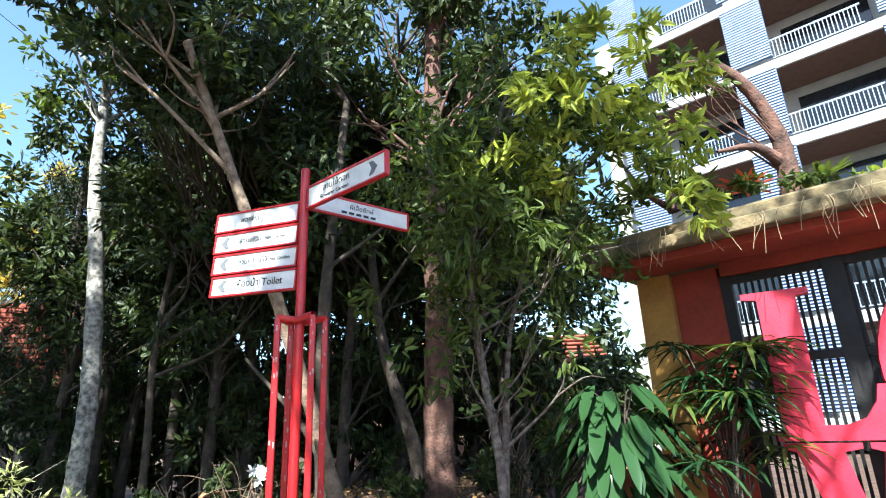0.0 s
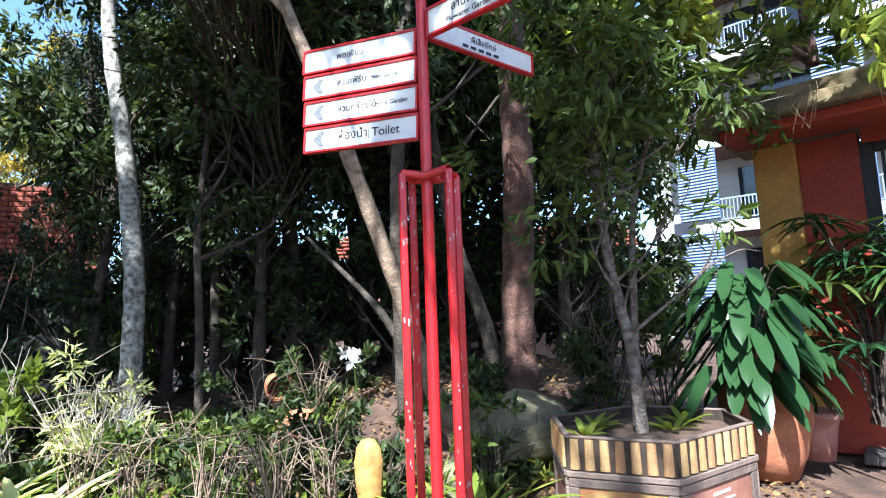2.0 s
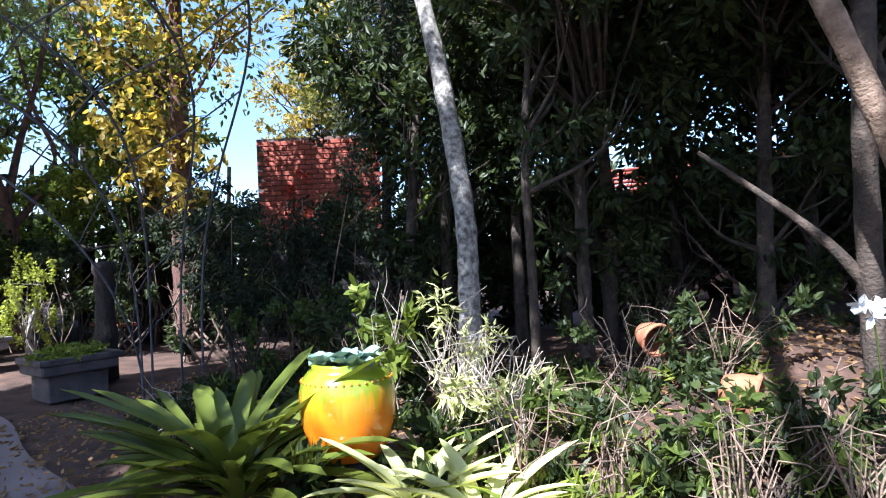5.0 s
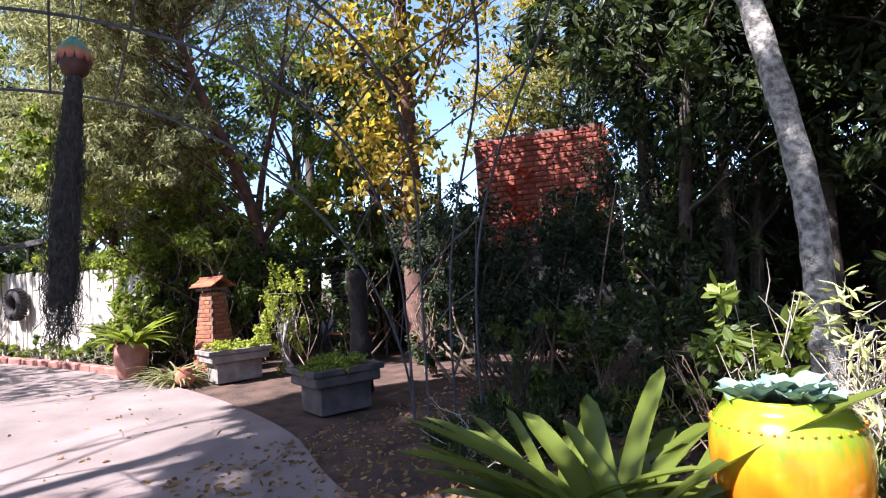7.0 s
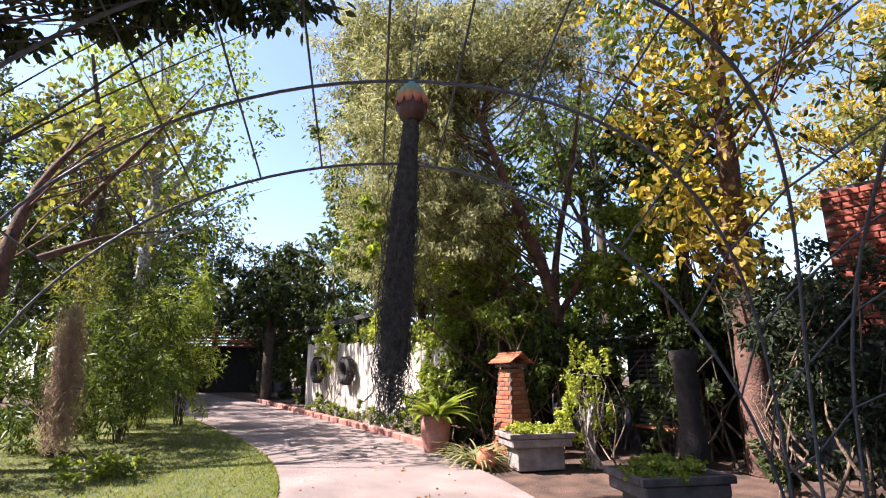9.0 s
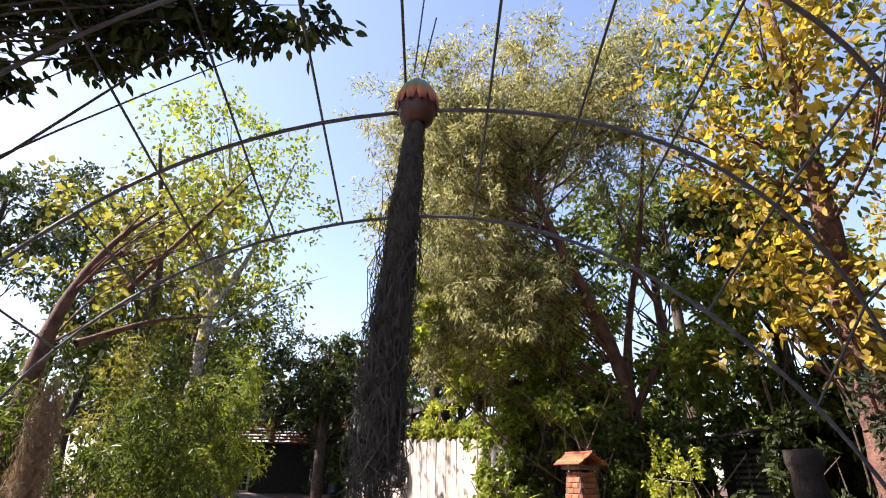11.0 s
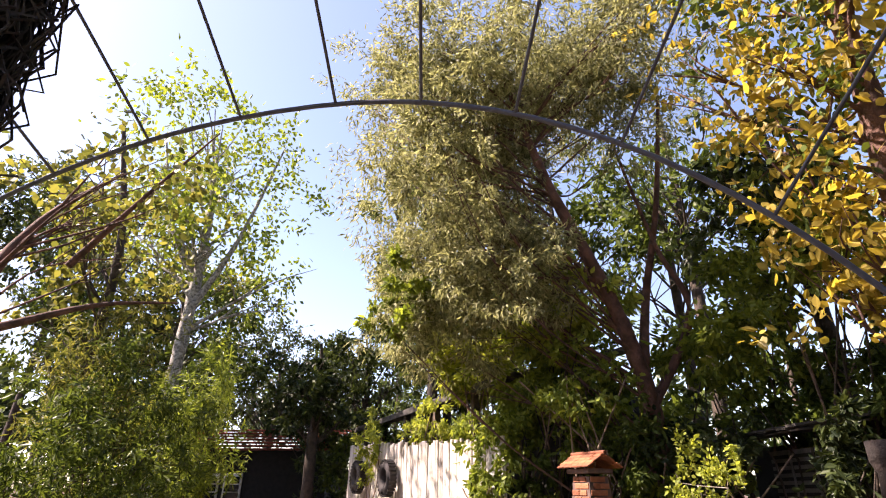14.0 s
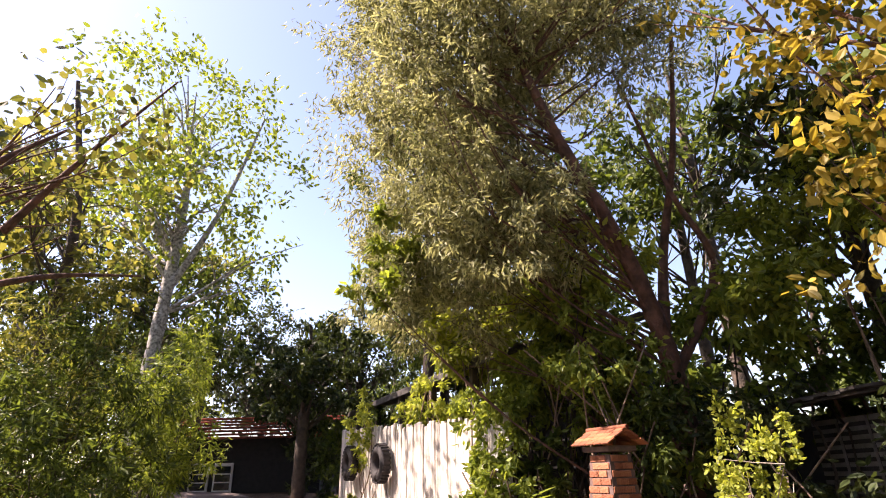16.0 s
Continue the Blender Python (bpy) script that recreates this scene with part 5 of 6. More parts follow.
def shed():
    root = thing("shed", (0, 0, 0), "dark shed with corrugated roof and wire-mesh panels", "shed")
    box_part("wall", (-15.4, 12.6, 1.2), (5.4, 0.15, 2.4), "shed_black", root, -14)
    frame_roof = box_part("roof", (-15.6, 11.8, 2.47), (5.4, 3.3, 0.02), "roof_dark", root, -14, 0.0, "dark corrugated roof")
    frame_roof.matrix_basis = pose(-15.6, 11.8, 2.47, 8, 0, -14)
    for k in range(26):
        box_part("roof_sheet", (-2.6 + k * 0.21, 0, 0.035 + 0.02 * (k % 2)), (0.2, 3.4, 0.03), "roof_dark", frame_roof, 0, 0.0)
    for k in range(3):
        fr = box_part("panel_frame", (-14.65 + k * 0.46, 10.5 - k * 0.1, 1.4), (0.44, 0.03, 1.4), "mesh_grey", root, -14, 0.0, "grey wire-mesh panel")
        for j in range(14):
            box_part("mesh_bar", (0, -0.02, -0.62 + j * 0.095), (0.42, 0.012, 0.045), "shed_black", fr, 0, 0.0)
    tb = thing("bench", at_ground(-13.7, 10.0), "low reddish bench in front of the shed", "bench")
    box_part("seat", (0, 0, 0.5), (1.3, 0.4, 0.05), "terracotta", tb, -14)
    for dx in (-0.55, 0.55):
        box_part("leg", (dx, -dx * 0.25, 0.24), (0.06, 0.34, 0.48), "shed_black", tb, -14)


shed()


def long_roof():
    root = thing("long_roof", (0, 0, 0), "low dark tiled roof behind the fence", "roof")
    box_part("wall", (-22.6, 9.6, 1.7), (10.0, 0.2, 3.2), "shed_black", root, 8)
    for r in range(9):
        box_part("roof_course", (-22.6, 6.9 + r * 0.36, 3.5 + r * 0.1), (10.0, 0.4, 0.05), "roof_dark", root, 8, 0.01)
    box_part("eave", (-22.6, 6.72, 3.44), (10.0, 0.05, 0.14), "roof_dark", root, 8, 0.01)
    for k in range(5):
        x = -26.8 + k * 2.0
        box_part("post", (x, 6.75 + (x + 22.6) * 0.14 + 0.1, 1.95), (0.14, 0.14, 3.0), "bark_dark", root, 8)


long_roof()


def far_house():
    root = thing("far_house", (-33.5, 2.2, 0.9), "small dark house with white-framed windows under a tiled roof", "house")
    root.rotation_euler = (0, 0, radians(-108))
    box_part("wall", (0, -2.0, 1.0), (7.0, 4.0, 2.4), "shed_black", root, 0)
    for k in range(7):
        box_part("roof_course", (0, 0.45 - k * 0.4, 2.2 + k * 0.16), (8.0, 0.46, 0.06), "brick", root, 0, 0.01, "rusty roof")
    for x in (0.3, 1.25):
        w = box_part("window_frame", (x, 0.03, 0.75), (0.75, 0.08, 1.1), "sign_white", root, 0, 0.01, "white window frame")
        for zz in (-0.3, 0.0, 0.3):
            box_part("pane", (0, 0.045, zz), (0.6, 0.02, 0.26), "glass_dark", w, 0, 0.0)


far_house()


def brick_wall(at, yaw, w, h, label):
    root = thing("brick_wall", at, label, "wall")
    root.rotation_euler = (0, 0, radians(yaw))
    box_part("core", (0, 0.1, h / 2), (w, 0.16, h), "mortar", root, 0, 0.0)
    rng = np.random.default_rng(871)
    bm = bmesh.new()
    box(bm, 0, 0, 0, 0.27, 0.05, 0.1, 0, 0.008)
    proto = part("brick", bm, "brick", root)
    first, k = True, 0
    rows, cols = int(h / 0.12), int(w / 0.29)
    for r in range(rows):
        for c in range(cols):
            ob = proto if first else new("brick", proto.data)
            first = False
            ob.parent = root
            ob.matrix_basis = pose(-w / 2 + 0.2 + c * 0.29 + (0.1 if r % 2 else -0.05), 0.0 + rng.uniform(-0.012, 0.012), 0.07 + r * 0.12, 0, rng.uniform(-1, 1), 0)
    return root


brick_wall((-10.45, 12.9, 2.2), 22, 2.9, 2.6, "sunlit red brick wall half hidden by creepers")
# base block in near-black, its shade put into the colour
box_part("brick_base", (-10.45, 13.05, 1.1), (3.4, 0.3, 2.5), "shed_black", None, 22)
tagged(bpy.data.objects["brick_base"], "base of the brick wall, shade painted as black", "wall", kind="structure")


def pink_house():
    root = thing("pink_house", (0.4, 18.5, 0.6), "salmon-pink house seen through the trees", "house")
    box_part("wall", (0, 2.0, 1.0), (9.0, 3.0, 3.8), "plaster_pink", root, -6)
    box_part("door", (-0.4, 0.42, 0.3), (0.9, 0.12, 2.0), "balcony_wood", root, -6)
    box_part("window", (1.3, 0.26, 0.9), (1.0, 0.12, 0.5), "brick", root, -6)
    for k in range(6):
        box_part("roof_course", (0, 0.0 + k * 0.4, 2.9 + k * 0.18), (10.0, 0.46, 0.06), "brick", root, -6, 0.01)


pink_house()

# ---- trees beyond the arches ----
_w1 = [(-15.6, 9.3, 0.2), (-15.5, 9.2, 2.0), (-15.3, 8.9, 3.2), (-15.05, 8.3, 4.4), (-15.0, 7.4, 6.2), (-15.1, 6.7, 8.5)]
drooping = tree(_w1, (0.17, 0.14, 0.12, 0.09, 0.04), blob((-16.7, 6.5, 7.4), (2.3, 2.1, 2.5), 30000, 80, 901) + blob((-16.8, 6.2, 4.8), (1.7, 1.4, 1.4), 15000, 50, 902) + blob((-15.6, 8.6, 8.6), (2.0, 1.6, 1.3), 12000, 30, 903) + blob((-15.2, 9.0, 9.9), (2.8, 2.4, 1.8), 9000, 34, 904) + blob((-15.4, 7.0, 5.0), (1.3, 1.0, 1.2), 9000, 36, 905) + blob((-14.4, 8.8, 8.4), (1.8, 1.4, 1.8), 6000, 26, 906) + blob((-16.6, 5.6, 9.4), (2.0, 1.6, 1.4), 9000, 30, 907) + blob((-15.2, 5.4, 6.6), (1.2, 1.0, 1.2), 3500, 22, 890) + blob((-14.6, 6.6, 8.2), (1.6, 1.4, 1.2), 7000, 30, 891), "bark_red", "leaf_willow", "feathery drooping tree with silvery narrow leaves", 900, 0.135, 0.034, 0.75, extra=[(bend([(-15.3, 8.9, 3.0), (-15.6, 9.4, 4.6), (-15.2, 9.6, 6.2), (-15.0, 9.9, 8.5)], 6), np.linspace(0.09, 0.03, 18)), (bend([(-15.4, 9.0, 2.6), (-15.1, 9.8, 4.2), (-15.3, 9.5, 5.5), (-15.8, 9.2, 8.2)], 6), np.linspace(0.08, 0.02, 18)), (bend([(-15.05, 8.3, 4.4), (-15.4, 7.6, 4.9), (-16.2, 6.8, 5.1)], 6), np.linspace(0.05, 0.015, 12))], r=0.022, every=5)
tree([(-12.1, 10.4, 0.1), (-12.0, 10.3, 2.0), (-11.9, 10.2, 4.0), (-11.6, 9.9, 6.5), (-11.5, 9.8, 9.0)], (0.26, 0.24, 0.2, 0.13, 0.06), blob((-11.5, 9.6, 7.2), (2.3, 1.9, 2.6), 3000, 80, 911) + blob((-11.9, 9.7, 4.0), (1.3, 1.0, 1.5), 900, 30, 912), "bark_red", "leaf_yellow", "stout tree with large yellow autumn leaves", 910, 0.16, 0.1, 0.5, r=0.035, every=4)
crown("lime_leaves", blob((-16.7, 5.3, 4.4), (0.9, 0.6, 0.7), 1500, 14, 893), "leaf_light", 894, 0.15, 0.07, 0.6, drooping, label="broad bright green leaves low in the crown")
crown("green_leaves", blob((-11.3, 9.7, 7.0), (2.2, 1.8, 2.6), 1900, 50, 913), "leaf_mid", 914, 0.14, 0.075, 0.5, bpy.data.objects["tree.008"])
tree([(-25.6, 0.4, 0.8), (-25.5, 0.4, 4.0), (-25.4, 0.55, 7.7), (-25.2, 0.6, 10.0)], (0.22, 0.2, 0.17, 0.1), blob((-25.6, 0.2, 10.2), (3.6, 3.6, 4.2), 7000, 70, 921), "bark_pale", "leaf_light", "tall pale-barked tree with sparse leaves", 920, 0.2, 0.11, 0.4, every=3, extra=[(bend([(-25.4, 0.5, 6.5), (-25.2, 1.6, 9.0), (-25, 2.6, 12.5)], 6), np.linspace(0.12, 0.03, 12)), (bend([(-25.4, 0.5, 7.5), (-25.8, -0.6, 9.5), (-26, -1.5, 13)], 6), np.linspace(0.12, 0.03, 12))], r=0.06)
tree([(-20.5, -0.2, 0.4), (-20.2, -0.2, 3.0), (-19.8, 0.0, 6.0), (-19.5, -0.5, 9.0)], (0.16, 0.13, 0.09, 0.04), blob((-19.9, -0.6, 6.4), (2.0, 1.8, 2.2), 1300, 26, 931), "bark_dark", "leaf_olive", "sparse tree with round yellowing leaves", 930, 0.17, 0.14, 0.4, r=0.03, every=2)
for k, (x, y, z, r, n, m, ln) in enumerate(((-18.6, 1.0, 1.7, (1.5, 1.3, 1.7), 5200, "leaf_mid", 0.17), (-17.4, 0.2, 1.3, (1.3, 1.2, 1.4), 3600, "leaf_mid", 0.17), (-20.8, 1.2, 1.8, (1.6, 1.2, 1.7), 4200, "leaf_light", 0.18), (-15.9, -0.6, 1.2, (1.2, 1.0, 1.5), 2800, "leaf_mid", 0.16), (-23.5, 0.9, 1.9, (1.8, 1.4, 1.9), 3200, "leaf_mid", 0.18), (-14.2, -1.2, 1.0, (1.2, 1.0, 1.6), 2600, "leaf_dark", 0.16), (-19.2, 0.5, 2.3, (1.4, 1.2, 2.0), 4200, "leaf_olive", 0.18), (-21.0, 2.0, 2.2, (1.2, 0.9, 1.8), 3600, "leaf_light", 0.18))):
    shrub("tall_bush", at_ground(x, y), (r[0], r[1], z), n, m, "tall bush of long lance-shaped leaves beside the lawn", 940 + 3 * k, ln, 0.035, 14, "bark_dark", 0.5)
shrub("cut_branches", at_ground(-15.6, 1.2), (0.9, 0.7, 0.2), 500, "leaf_light", "heap of cut leafy branches on the lawn", 965, 0.14, 0.06, 12)
for k, (x, y, h, r, n, m) in enumerate(((-30, 6.5, 5.5, 3.0, 4200, "leaf_dark"), (-27, 4.6, 4.2, 1.6, 2600, "leaf_dark"), (-33, -3.5, 7, 4.0, 4200, "leaf_dark"), (-30, -4.0, 6, 3.0, 3600, "leaf_mid"), (-24, -11.0, 6, 3.2, 3600, "leaf_dark"), (-38, 3, 6, 4, 4200, "leaf_dark"), (-19, -11, 6.5, 3, 3600, "leaf_dark"), (-24, 12, 8, 3.5, 4200, "leaf_mid"), (-20, 13.5, 8.5, 3.4, 4200, "leaf_mid"), (-28, 10, 7, 3.5, 3600, "leaf_mid"), (-14.5, 11.6, 6.2, 2.0, 3800, "leaf_dark"), (-21.5, 10.8, 8.2, 3.2, 5200, "leaf_mid"), (-18.2, 12.6, 9.0, 2.6, 3200, "leaf_mid"), (-25.5, 8.6, 8.0, 3.0, 4600, "leaf_mid"), (-29, -0.5, 6.5, 3.0, 4600, "leaf_mid"), (-35, 0.5, 8.0, 4.0, 4600, "leaf_dark"), (-12.5, 18.5, 9.0, 2.6, 3000, "leaf_olive"), (-8.5, 13.8, 7.0, 2.2, 7000, "leaf_dark"), (-31, 4.8, 5.0, 2.6, 3600, "leaf_dark"), (-42, 10, 7, 5, 4200, "leaf_mid"), (-45, -6, 7, 5, 4200, "leaf_mid"), (-33.8, -6.5, 11.5, 3.6, 5200, "leaf_dark"), (-31.3, -1.0, 9.6, 2.4, 3600, "leaf_olive"), (-28, -7.5, 10, 3.2, 4600, "leaf_dark"), (-23.5, 7.6, 11.0, 2.6, 4200, "leaf_mid"))):
    z0 = float(ground_z(x, y))
    tree([(x, y, z0 - 0.05), (x + 0.2, y, z0 + 2.5), (x - 0.1, y + 0.2, h), (x, y, h + 2)], (0.2, 0.16, 0.1, 0.04), blob((x, y, h), (r, r, r * 0.85), n * (0.55 if y > 10.5 else 1), 20, 970 + k), "bark_dark", m, "leafy tree in the dense planting beyond the path", 990 + k, 0.24, 0.11, name="garden_tree")
for k, (x, y, z, r, n, m) in enumerate(((-17.5, 7.5, 2.5, (1.3, 0.7, 0.7), 2600, "leaf_light"), (-20.3, 6.9, 2.8, (1.5, 0.6, 0.55), 2400, "leaf_lime"), (-22.6, 6.0, 2.5, (0.9, 0.5, 0.9), 2000, "leaf_lime"), (-15.6, 8.5, 1.9, (1.0, 0.7, 1.1), 2600, "leaf_mid"), (-14.6, 9.2, 1.8, (1.0, 0.7, 1.1), 2200, "leaf_dark"), (-15.9, 7.9, 2.9, (1.2, 0.8, 0.8), 2200, "leaf_light"), (-17.8, 6.85, 0.75, (0.8, 0.4, 0.5), 1400, "leaf_mid"), (-16.2, 7.5, 1.1, (0.7, 0.4, 0.8), 1600, "leaf_mid"), (-16.6, 6.8, 1.4, (0.95, 0.3, 1.0), 2600, "leaf_light"), (-18.4, 7.2, 2.3, (0.7, 0.4, 0.5), 900, "leaf_lime"))):
    c = thing("creeper", (x, y, z), "leafy creeper tumbling over the fence", "creeper")
    crown("foliage", blob((0, 0, 0), r, n, max(6, n // 120), 1010 + k), m, 1020 + k, 0.12, 0.055, 0.7, c)
    rng = np.random.default_rng(1030 + k)
    zg = float(ground_z(x, y)) - z
    tubes("branchwork", [(bend([(rng.uniform(-1, 1) * r[0], rng.uniform(-1, 1) * r[1], zg), (rng.uniform(-1, 1) * r[0], rng.uniform(-0.5, 0.5) * r[1], zg * 0.5), (rng.uniform(-1, 1) * r[0], rng.uniform(-1, 1) * r[1], 0.2)], 4), 0.012) for _ in range(9)], "bark_tan", c, 5)

# overhanging branch above the bend
tree([(-8.4, -1.9, -0.05), (-8.5, -1.8, 2.0), (-8.7, -0.8, 3.6), (-9.1, 0.6, 4.5), (-9.3, 2.2, 4.6)], (0.2, 0.17, 0.13, 0.07, 0.02), [(-9.2, 0.9, 4.3, 0.7, 0.6, 0.4, 965), (-9.3, 1.8, 4.25, 0.5, 0.5, 0.3, 598), (-9.1, 0.2, 4.6, 0.9, 0.7, 0.5, 1196), (-9.4, 2.6, 4.3, 0.35, 0.4, 0.25, 299), (-8.9, -0.6, 4.9, 1.1, 0.9, 0.7, 1609), (-9.6, -0.2, 4.0, 0.5, 0.5, 0.4, 552), (-9.75, 0.9, 3.95, 0.4, 0.45, 0.22, 965), (-9.6, 1.4, 4.0, 0.4, 0.4, 0.2, 873), (-9.45, 1.9, 4.05, 0.35, 0.4, 0.17, 690), (-9.3, 2.45, 4.1, 0.3, 0.35, 0.13, 436), (-9.85, 0.4, 3.9, 0.4, 0.4, 0.3, 873)], "bark_dark", "leaf_dark", "dark branch of small paired leaves hanging over the path", 1050, 0.09, 0.045, 0.6, r=0.02)
# plants on the canopy
for k, (x, y) in enumerate(((2.3, 5.7), (2.9, 5.6), (3.5, 5.65), (4.2, 5.4), (4.9, 5.4), (3.2, 6.2))):
    rosette("canopy_plant", (x, y, 3.92), 22, 0.23, 0.06, "leaf_red" if k == 2 else ("leaf_mid" if k % 2 else "leaf_light"), "red-leaved bromeliad on the canopy" if k == 2 else "green plant growing on the canopy", "plant", 1060 + k, (0.3, 1.4), 0.3, 0.4)
crown_l = thing("canopy_creeper", (0, 0, 0), "low creepers along the canopy edge", "creeper")
crown("foliage", [(2.2 + 0.45 * k, 5.75 - 0.07 * k, 3.95, 0.35, 0.25, 0.1, 110) for k in range(8)], "leaf_mid", 1075, 0.1, 0.05, 0.2, crown_l)
tree([(4.35, 6.1, 3.88), (4.3, 6.05, 4.3), (4.25, 6.0, 4.8), (4.0, 5.95, 5.4), (3.6, 5.9, 5.75), (3.1, 5.9, 5.8)], (0.17, 0.12, 0.09, 0.07, 0.045), blob((3.3, 5.9, 5.7), (0.6, 0.4, 0.35), 260, 6, 1081), "bark_red", "leaf_mid", "gnarled bonsai-like tree growing on the canopy", 1080, 0.13, 0.06, extra=[(bend([(4.3, 6.05, 4.4), (3.9, 5.95, 4.62), (3.4, 5.9, 4.55)], 6), np.linspace(0.09, 0.02, 12))], r=0.015)
tree([(2.85, 6.1, 3.88), (2.82, 6.1, 4.4), (2.8, 6.1, 4.9), (2.9, 6.1, 5.2)], (0.07, 0.05, 0.045, 0.02), [(2.6, 6.0, 5.1, 0.3, 0.3, 0.15, 60)], "bark_red", "leaf_mid", "small pruned tree on the canopy", 1090, 0.12, 0.06, extra=[(bend([(2.82, 6.1, 4.75), (2.65, 6.1, 4.95), (2.45, 6.0, 5.0)], 5), np.linspace(0.035, 0.012, 10)), (bend([(2.85, 6.1, 3.9), (2.5, 6.0, 4.1), (2.2, 5.9, 4.5)], 5), np.linspace(0.05, 0.015, 10))], r=0.012)

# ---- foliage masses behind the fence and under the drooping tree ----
for k, (x, y, z, r, n, m, ln) in enumerate(((-17.6, 8.2, 3.6, (1.6, 1.0, 1.2), 4600, "leaf_light", 0.15), (-16.6, 9.0, 2.6, (1.6, 0.9, 1.5), 4200, "leaf_light", 0.16), (-14.9, 10.0, 3.4, (1.4, 0.9, 1.5), 3600, "leaf_light", 0.15), (-18.9, 7.4, 4.2, (1.2, 0.9, 1.1), 3000, "leaf_lime", 0.2), (-16.2, 8.2, 4.3, (1.3, 0.9, 1.0), 3200, "leaf_lime", 0.16), (-13.6, 11.2, 3.0, (1.5, 0.9, 1.5), 3600, "leaf_mid", 0.15), (-19.6, 8.6, 5.4, (2.0, 1.4, 1.6), 3800, "leaf_mid", 0.2), (-14.4, 11.0, 4.6, (1.6, 1.2, 1.3), 2200, "leaf_light", 0.16), (-12.3, 11.4, 2.2, (1.6, 0.8, 1.4), 3600, "leaf_dark", 0.15), (-22.5, 8.4, 4.6, (2.0, 1.0, 1.0), 3000, "leaf_mid", 0.2), (-12.9, 9.6, 1.5, (0.9, 0.6, 1.0), 1800, "leaf_dark", 0.13), (-10.4, 9.2, 2.0, (1.2, 0.7, 1.4), 4600, "leaf_shaded", 0.1), (-9.2, 9.0, 1.4, (1.1, 0.6, 1.1), 4200, "leaf_shaded", 0.1), (-7.9, 9.4, 2.2, (1.1, 0.7, 1.4), 4600, "leaf_shaded", 0.1), (-13.2, 10.8, 4.8, (1.2, 0.9, 1.4), 2400, "leaf_light", 0.15))):
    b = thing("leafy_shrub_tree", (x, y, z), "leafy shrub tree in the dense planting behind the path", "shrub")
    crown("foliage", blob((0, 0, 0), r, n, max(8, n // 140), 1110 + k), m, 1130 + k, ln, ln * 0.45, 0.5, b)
    rng = np.random.default_rng(1150 + k)
    zg = float(ground_z(x, y)) - z - 0.05
    for _ in range(7):
        tubes("stem", [(bend([(rng.uniform(-0.7, 0.7) * r[0], rng.uniform(-0.5, 0.5) * r[1], zg), (rng.uniform(-0.7, 0.7) * r[0], rng.uniform(-0.5, 0.5) * r[1], zg * 0.45), (rng.uniform(-0.8, 0.8) * r[0], rng.uniform(-0.6, 0.6) * r[1], r[2] * 0.4)], 4), np.linspace(0.028, 0.008, 8))], "bark_tan" if k % 2 else "bark_dark", b, 5)

# far woods that close the garden all round
_rng = np.random.default_rng(1200)
ring_clumps = []
for k in range(64):
    a = k / 64 * 2 * math.pi
    d = 46 + 8 * math.sin(k * 3.7)
    ring_clumps += [(-12 + d * math.cos(a), 4 + d * math.sin(a), 2.5 + 3.0 * _rng.random() + 0.8, 3.4, 3.4, 3.6, 420), (-12 + d * math.cos(a), 4 + d * math.sin(a), 1.2, 3.4, 3.4, 1.6, 160)]
fw = crown("far_woods", ring_clumps, "leaf_dark", 1201, 0.9, 0.5, 0.2)
tagged(fw, "distant dark trees closing the garden", "woods", kind="stuff")

# creeper over the brick wall
cr = thing("wall_creeper", (-10.1, 12.6, 3.2), "dark creeper with reddish leaves half covering the brick wall", "creeper")
crown("foliage", blob((0.5, 0.1, -0.6), (1.5, 0.25, 0.8), 1500, 22, 1301), "leaf_dark", 1302, 0.12, 0.07, 0.6, cr)
crown("red_foliage", blob((-0.9, 0.0, 0.1), (0.6, 0.2, 0.9), 500, 10, 1303), "leaf_red", 1304, 0.11, 0.06, 0.6, cr)
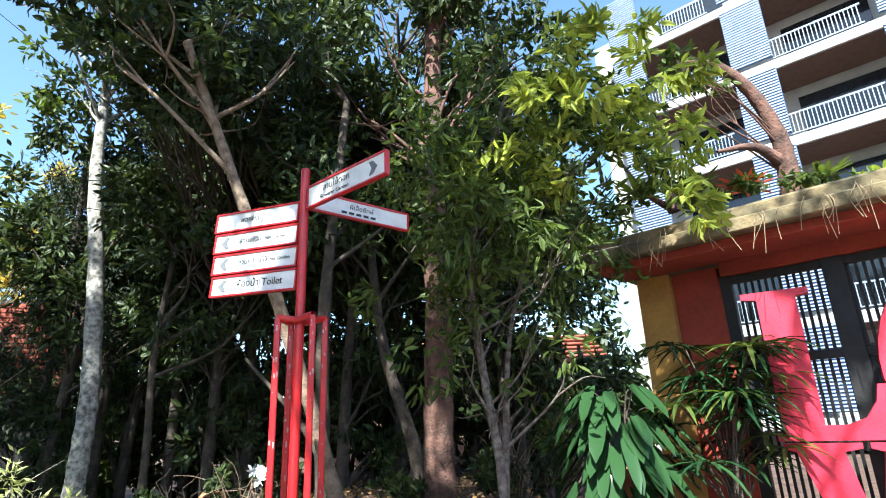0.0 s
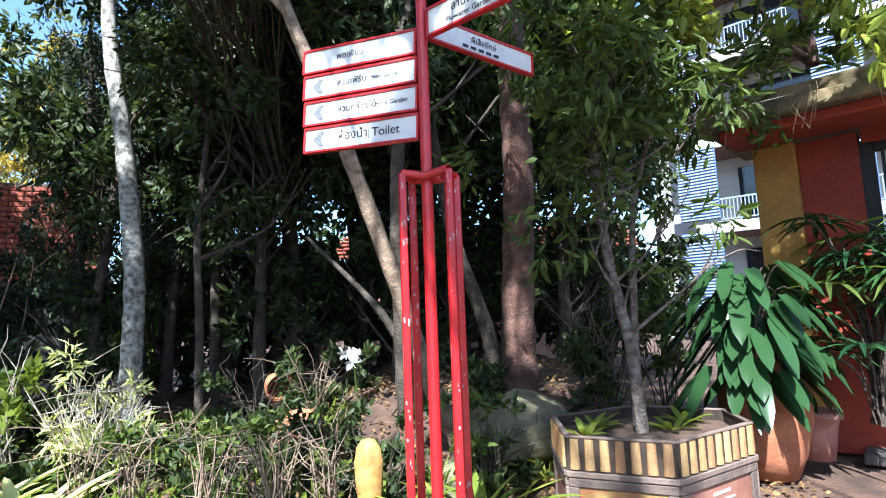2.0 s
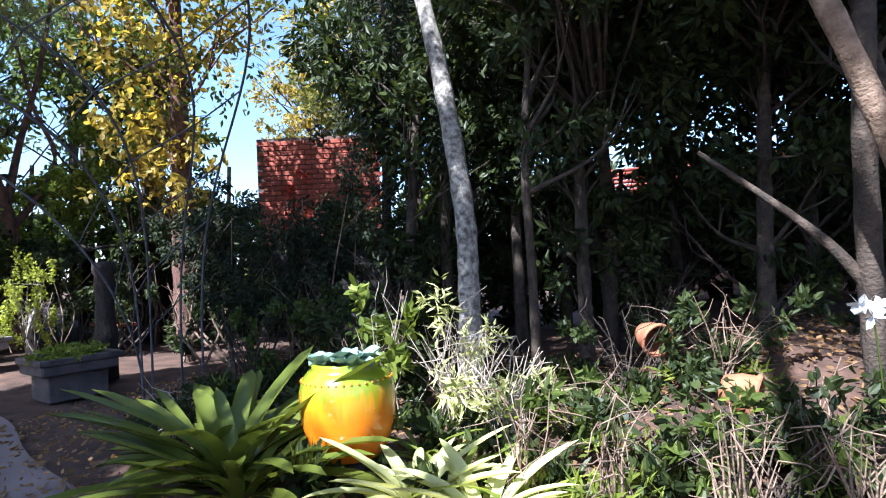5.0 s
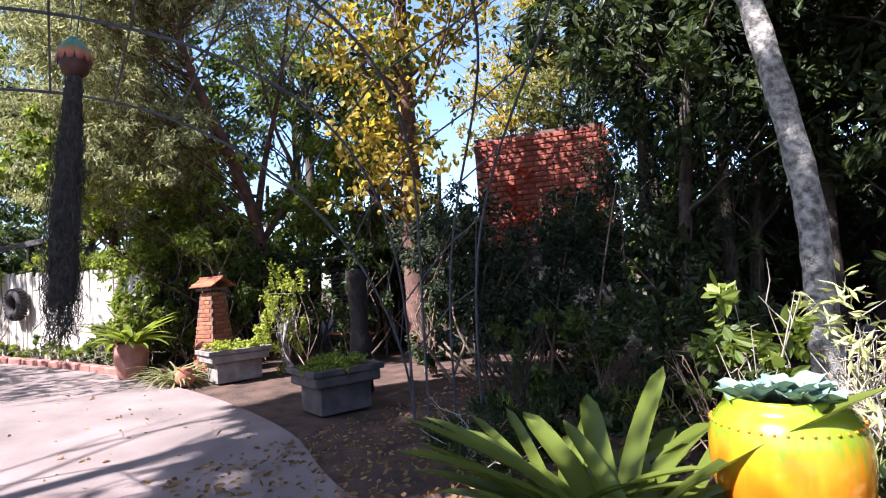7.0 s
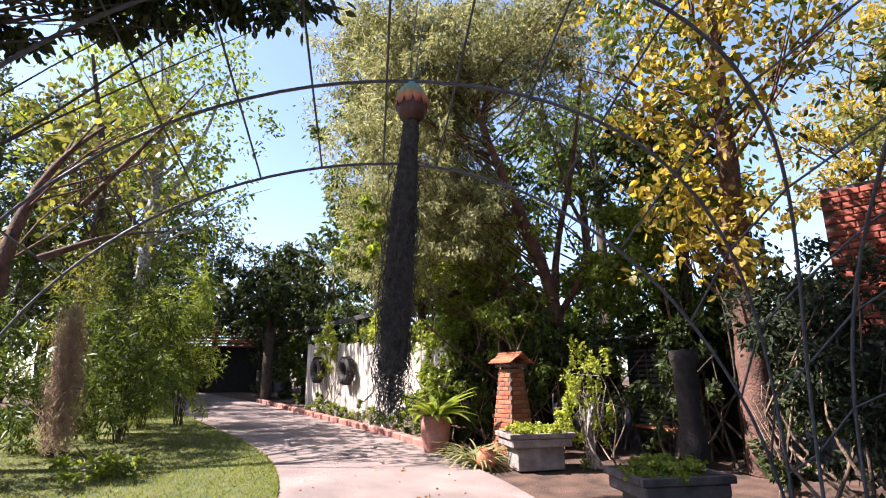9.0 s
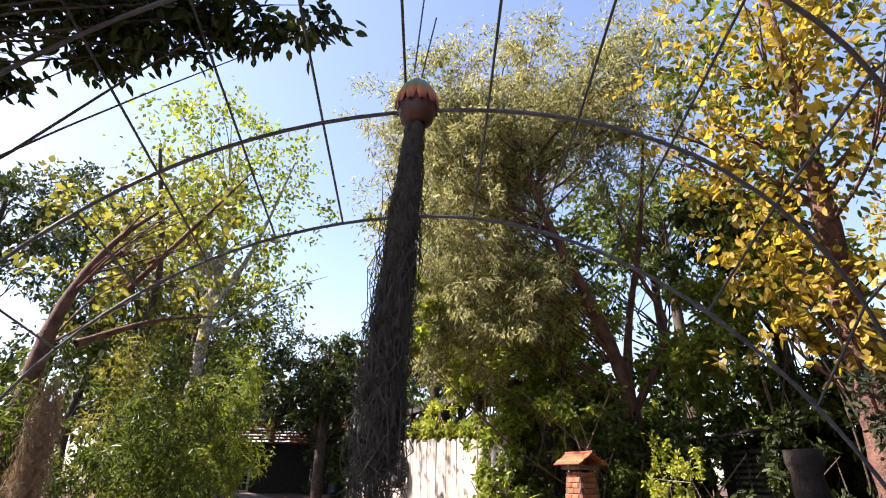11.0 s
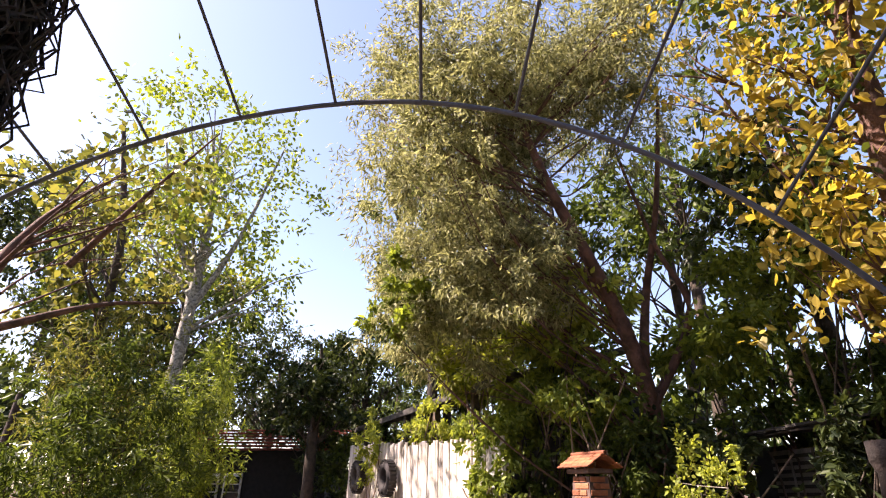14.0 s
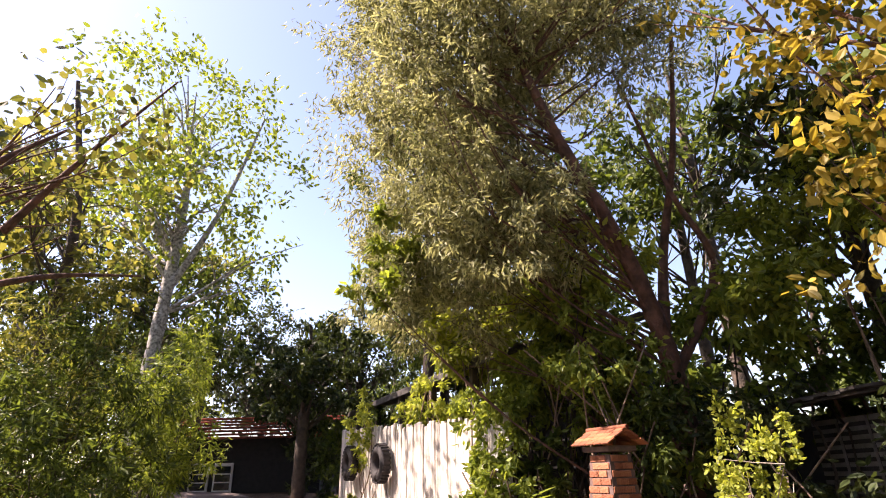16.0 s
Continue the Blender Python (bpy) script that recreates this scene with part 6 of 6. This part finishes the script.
# bare-limbed tree at the edge of the lawn
tree([(-16.5, -0.75, 0.1), (-16.5, -0.7, 2.4), (-16.6, -0.6, 4.0), (-16.9, -0.2, 5.4), (-17.4, 0.5, 6.6)], (0.19, 0.16, 0.11, 0.06, 0.02), blob((-17.4, 0.8, 5.9), (1.8, 1.5, 1.5), 420, 24, 1311), "bark_red", "leaf_olive", "bare-limbed tree with few round olive leaves", 1310, 0.15, 0.12, 0.3, extra=[(bend([(-16.8, -0.3, 3.6), (-17.7, 0.6, 4.3), (-18.9, 1.5, 4.8)], 6), np.linspace(0.07, 0.015, 12)), (bend([(-17.1, 0.2, 4.7), (-16.8, 1.1, 5.9), (-16.9, 2.0, 7.4)], 6), np.linspace(0.06, 0.012, 12))], r=0.022, every=2)

# dense trees beside the brick wall, their shade put into the dark leaf colour
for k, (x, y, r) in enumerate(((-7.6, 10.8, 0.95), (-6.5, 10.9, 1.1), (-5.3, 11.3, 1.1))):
    tree([(x, y, float(ground_z(x, y)) - 0.05), (x, y, 2.5), (x + 0.1, y, 5.0), (x, y, 8.5)], (0.11, 0.09, 0.07, 0.02), blob((x, y, 5.2), (r, r, 3.6), 9000, 60, 1520 + k), "bark_dark", "leaf_shaded", "dense tree with drooping fine leaves darkened for shade", 1530 + k, 0.13, 0.035, 0.9, r=0.02, every=3, name="dark_tree")
# low bushes that hide the far bend
for k, (x, y, r, z) in enumerate(((-27.0, 6.0, 1.5, 1.4), (-29.2, 5.6, 1.6, 1.6), (-25.2, 6.6, 1.2, 1.2), (-31.5, 6.2, 2.0, 1.8), (-28.0, 0.2, 1.5, 1.4), (-30.5, 0.0, 1.6, 1.6))):
    shrub("far_bush", at_ground(x, y), (r, r * 0.8, z), 2200, "leaf_dark" if k % 2 else "leaf_mid", "dark bush beside the far bend of the path", 1400 + 3 * k, 0.2, 0.09, 10, "bark_dark")
# ground cover of the bed
_rng = np.random.default_rng(1450)
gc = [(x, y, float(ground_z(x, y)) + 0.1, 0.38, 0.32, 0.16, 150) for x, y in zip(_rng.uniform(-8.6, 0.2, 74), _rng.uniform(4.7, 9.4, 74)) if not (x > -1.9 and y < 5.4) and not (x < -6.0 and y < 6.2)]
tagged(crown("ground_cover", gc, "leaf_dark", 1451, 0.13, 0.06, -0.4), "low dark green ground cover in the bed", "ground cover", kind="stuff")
gc2 = [(x, y, float(ground_z(x, y)) + 0.1, 0.3, 0.25, 0.14, 60) for x, y in zip(_rng.uniform(-8.0, 0.0, 34), _rng.uniform(4.6, 8.0, 34)) if not (x > -1.9 and y < 5.4) and not (x < -6.0 and y < 6.2)]
tagged(crown("fern_cover", gc2, "leaf_light", 1452, 0.2, 0.03, -0.5), "pale arching blades among the ground cover", "ground cover", kind="stuff")
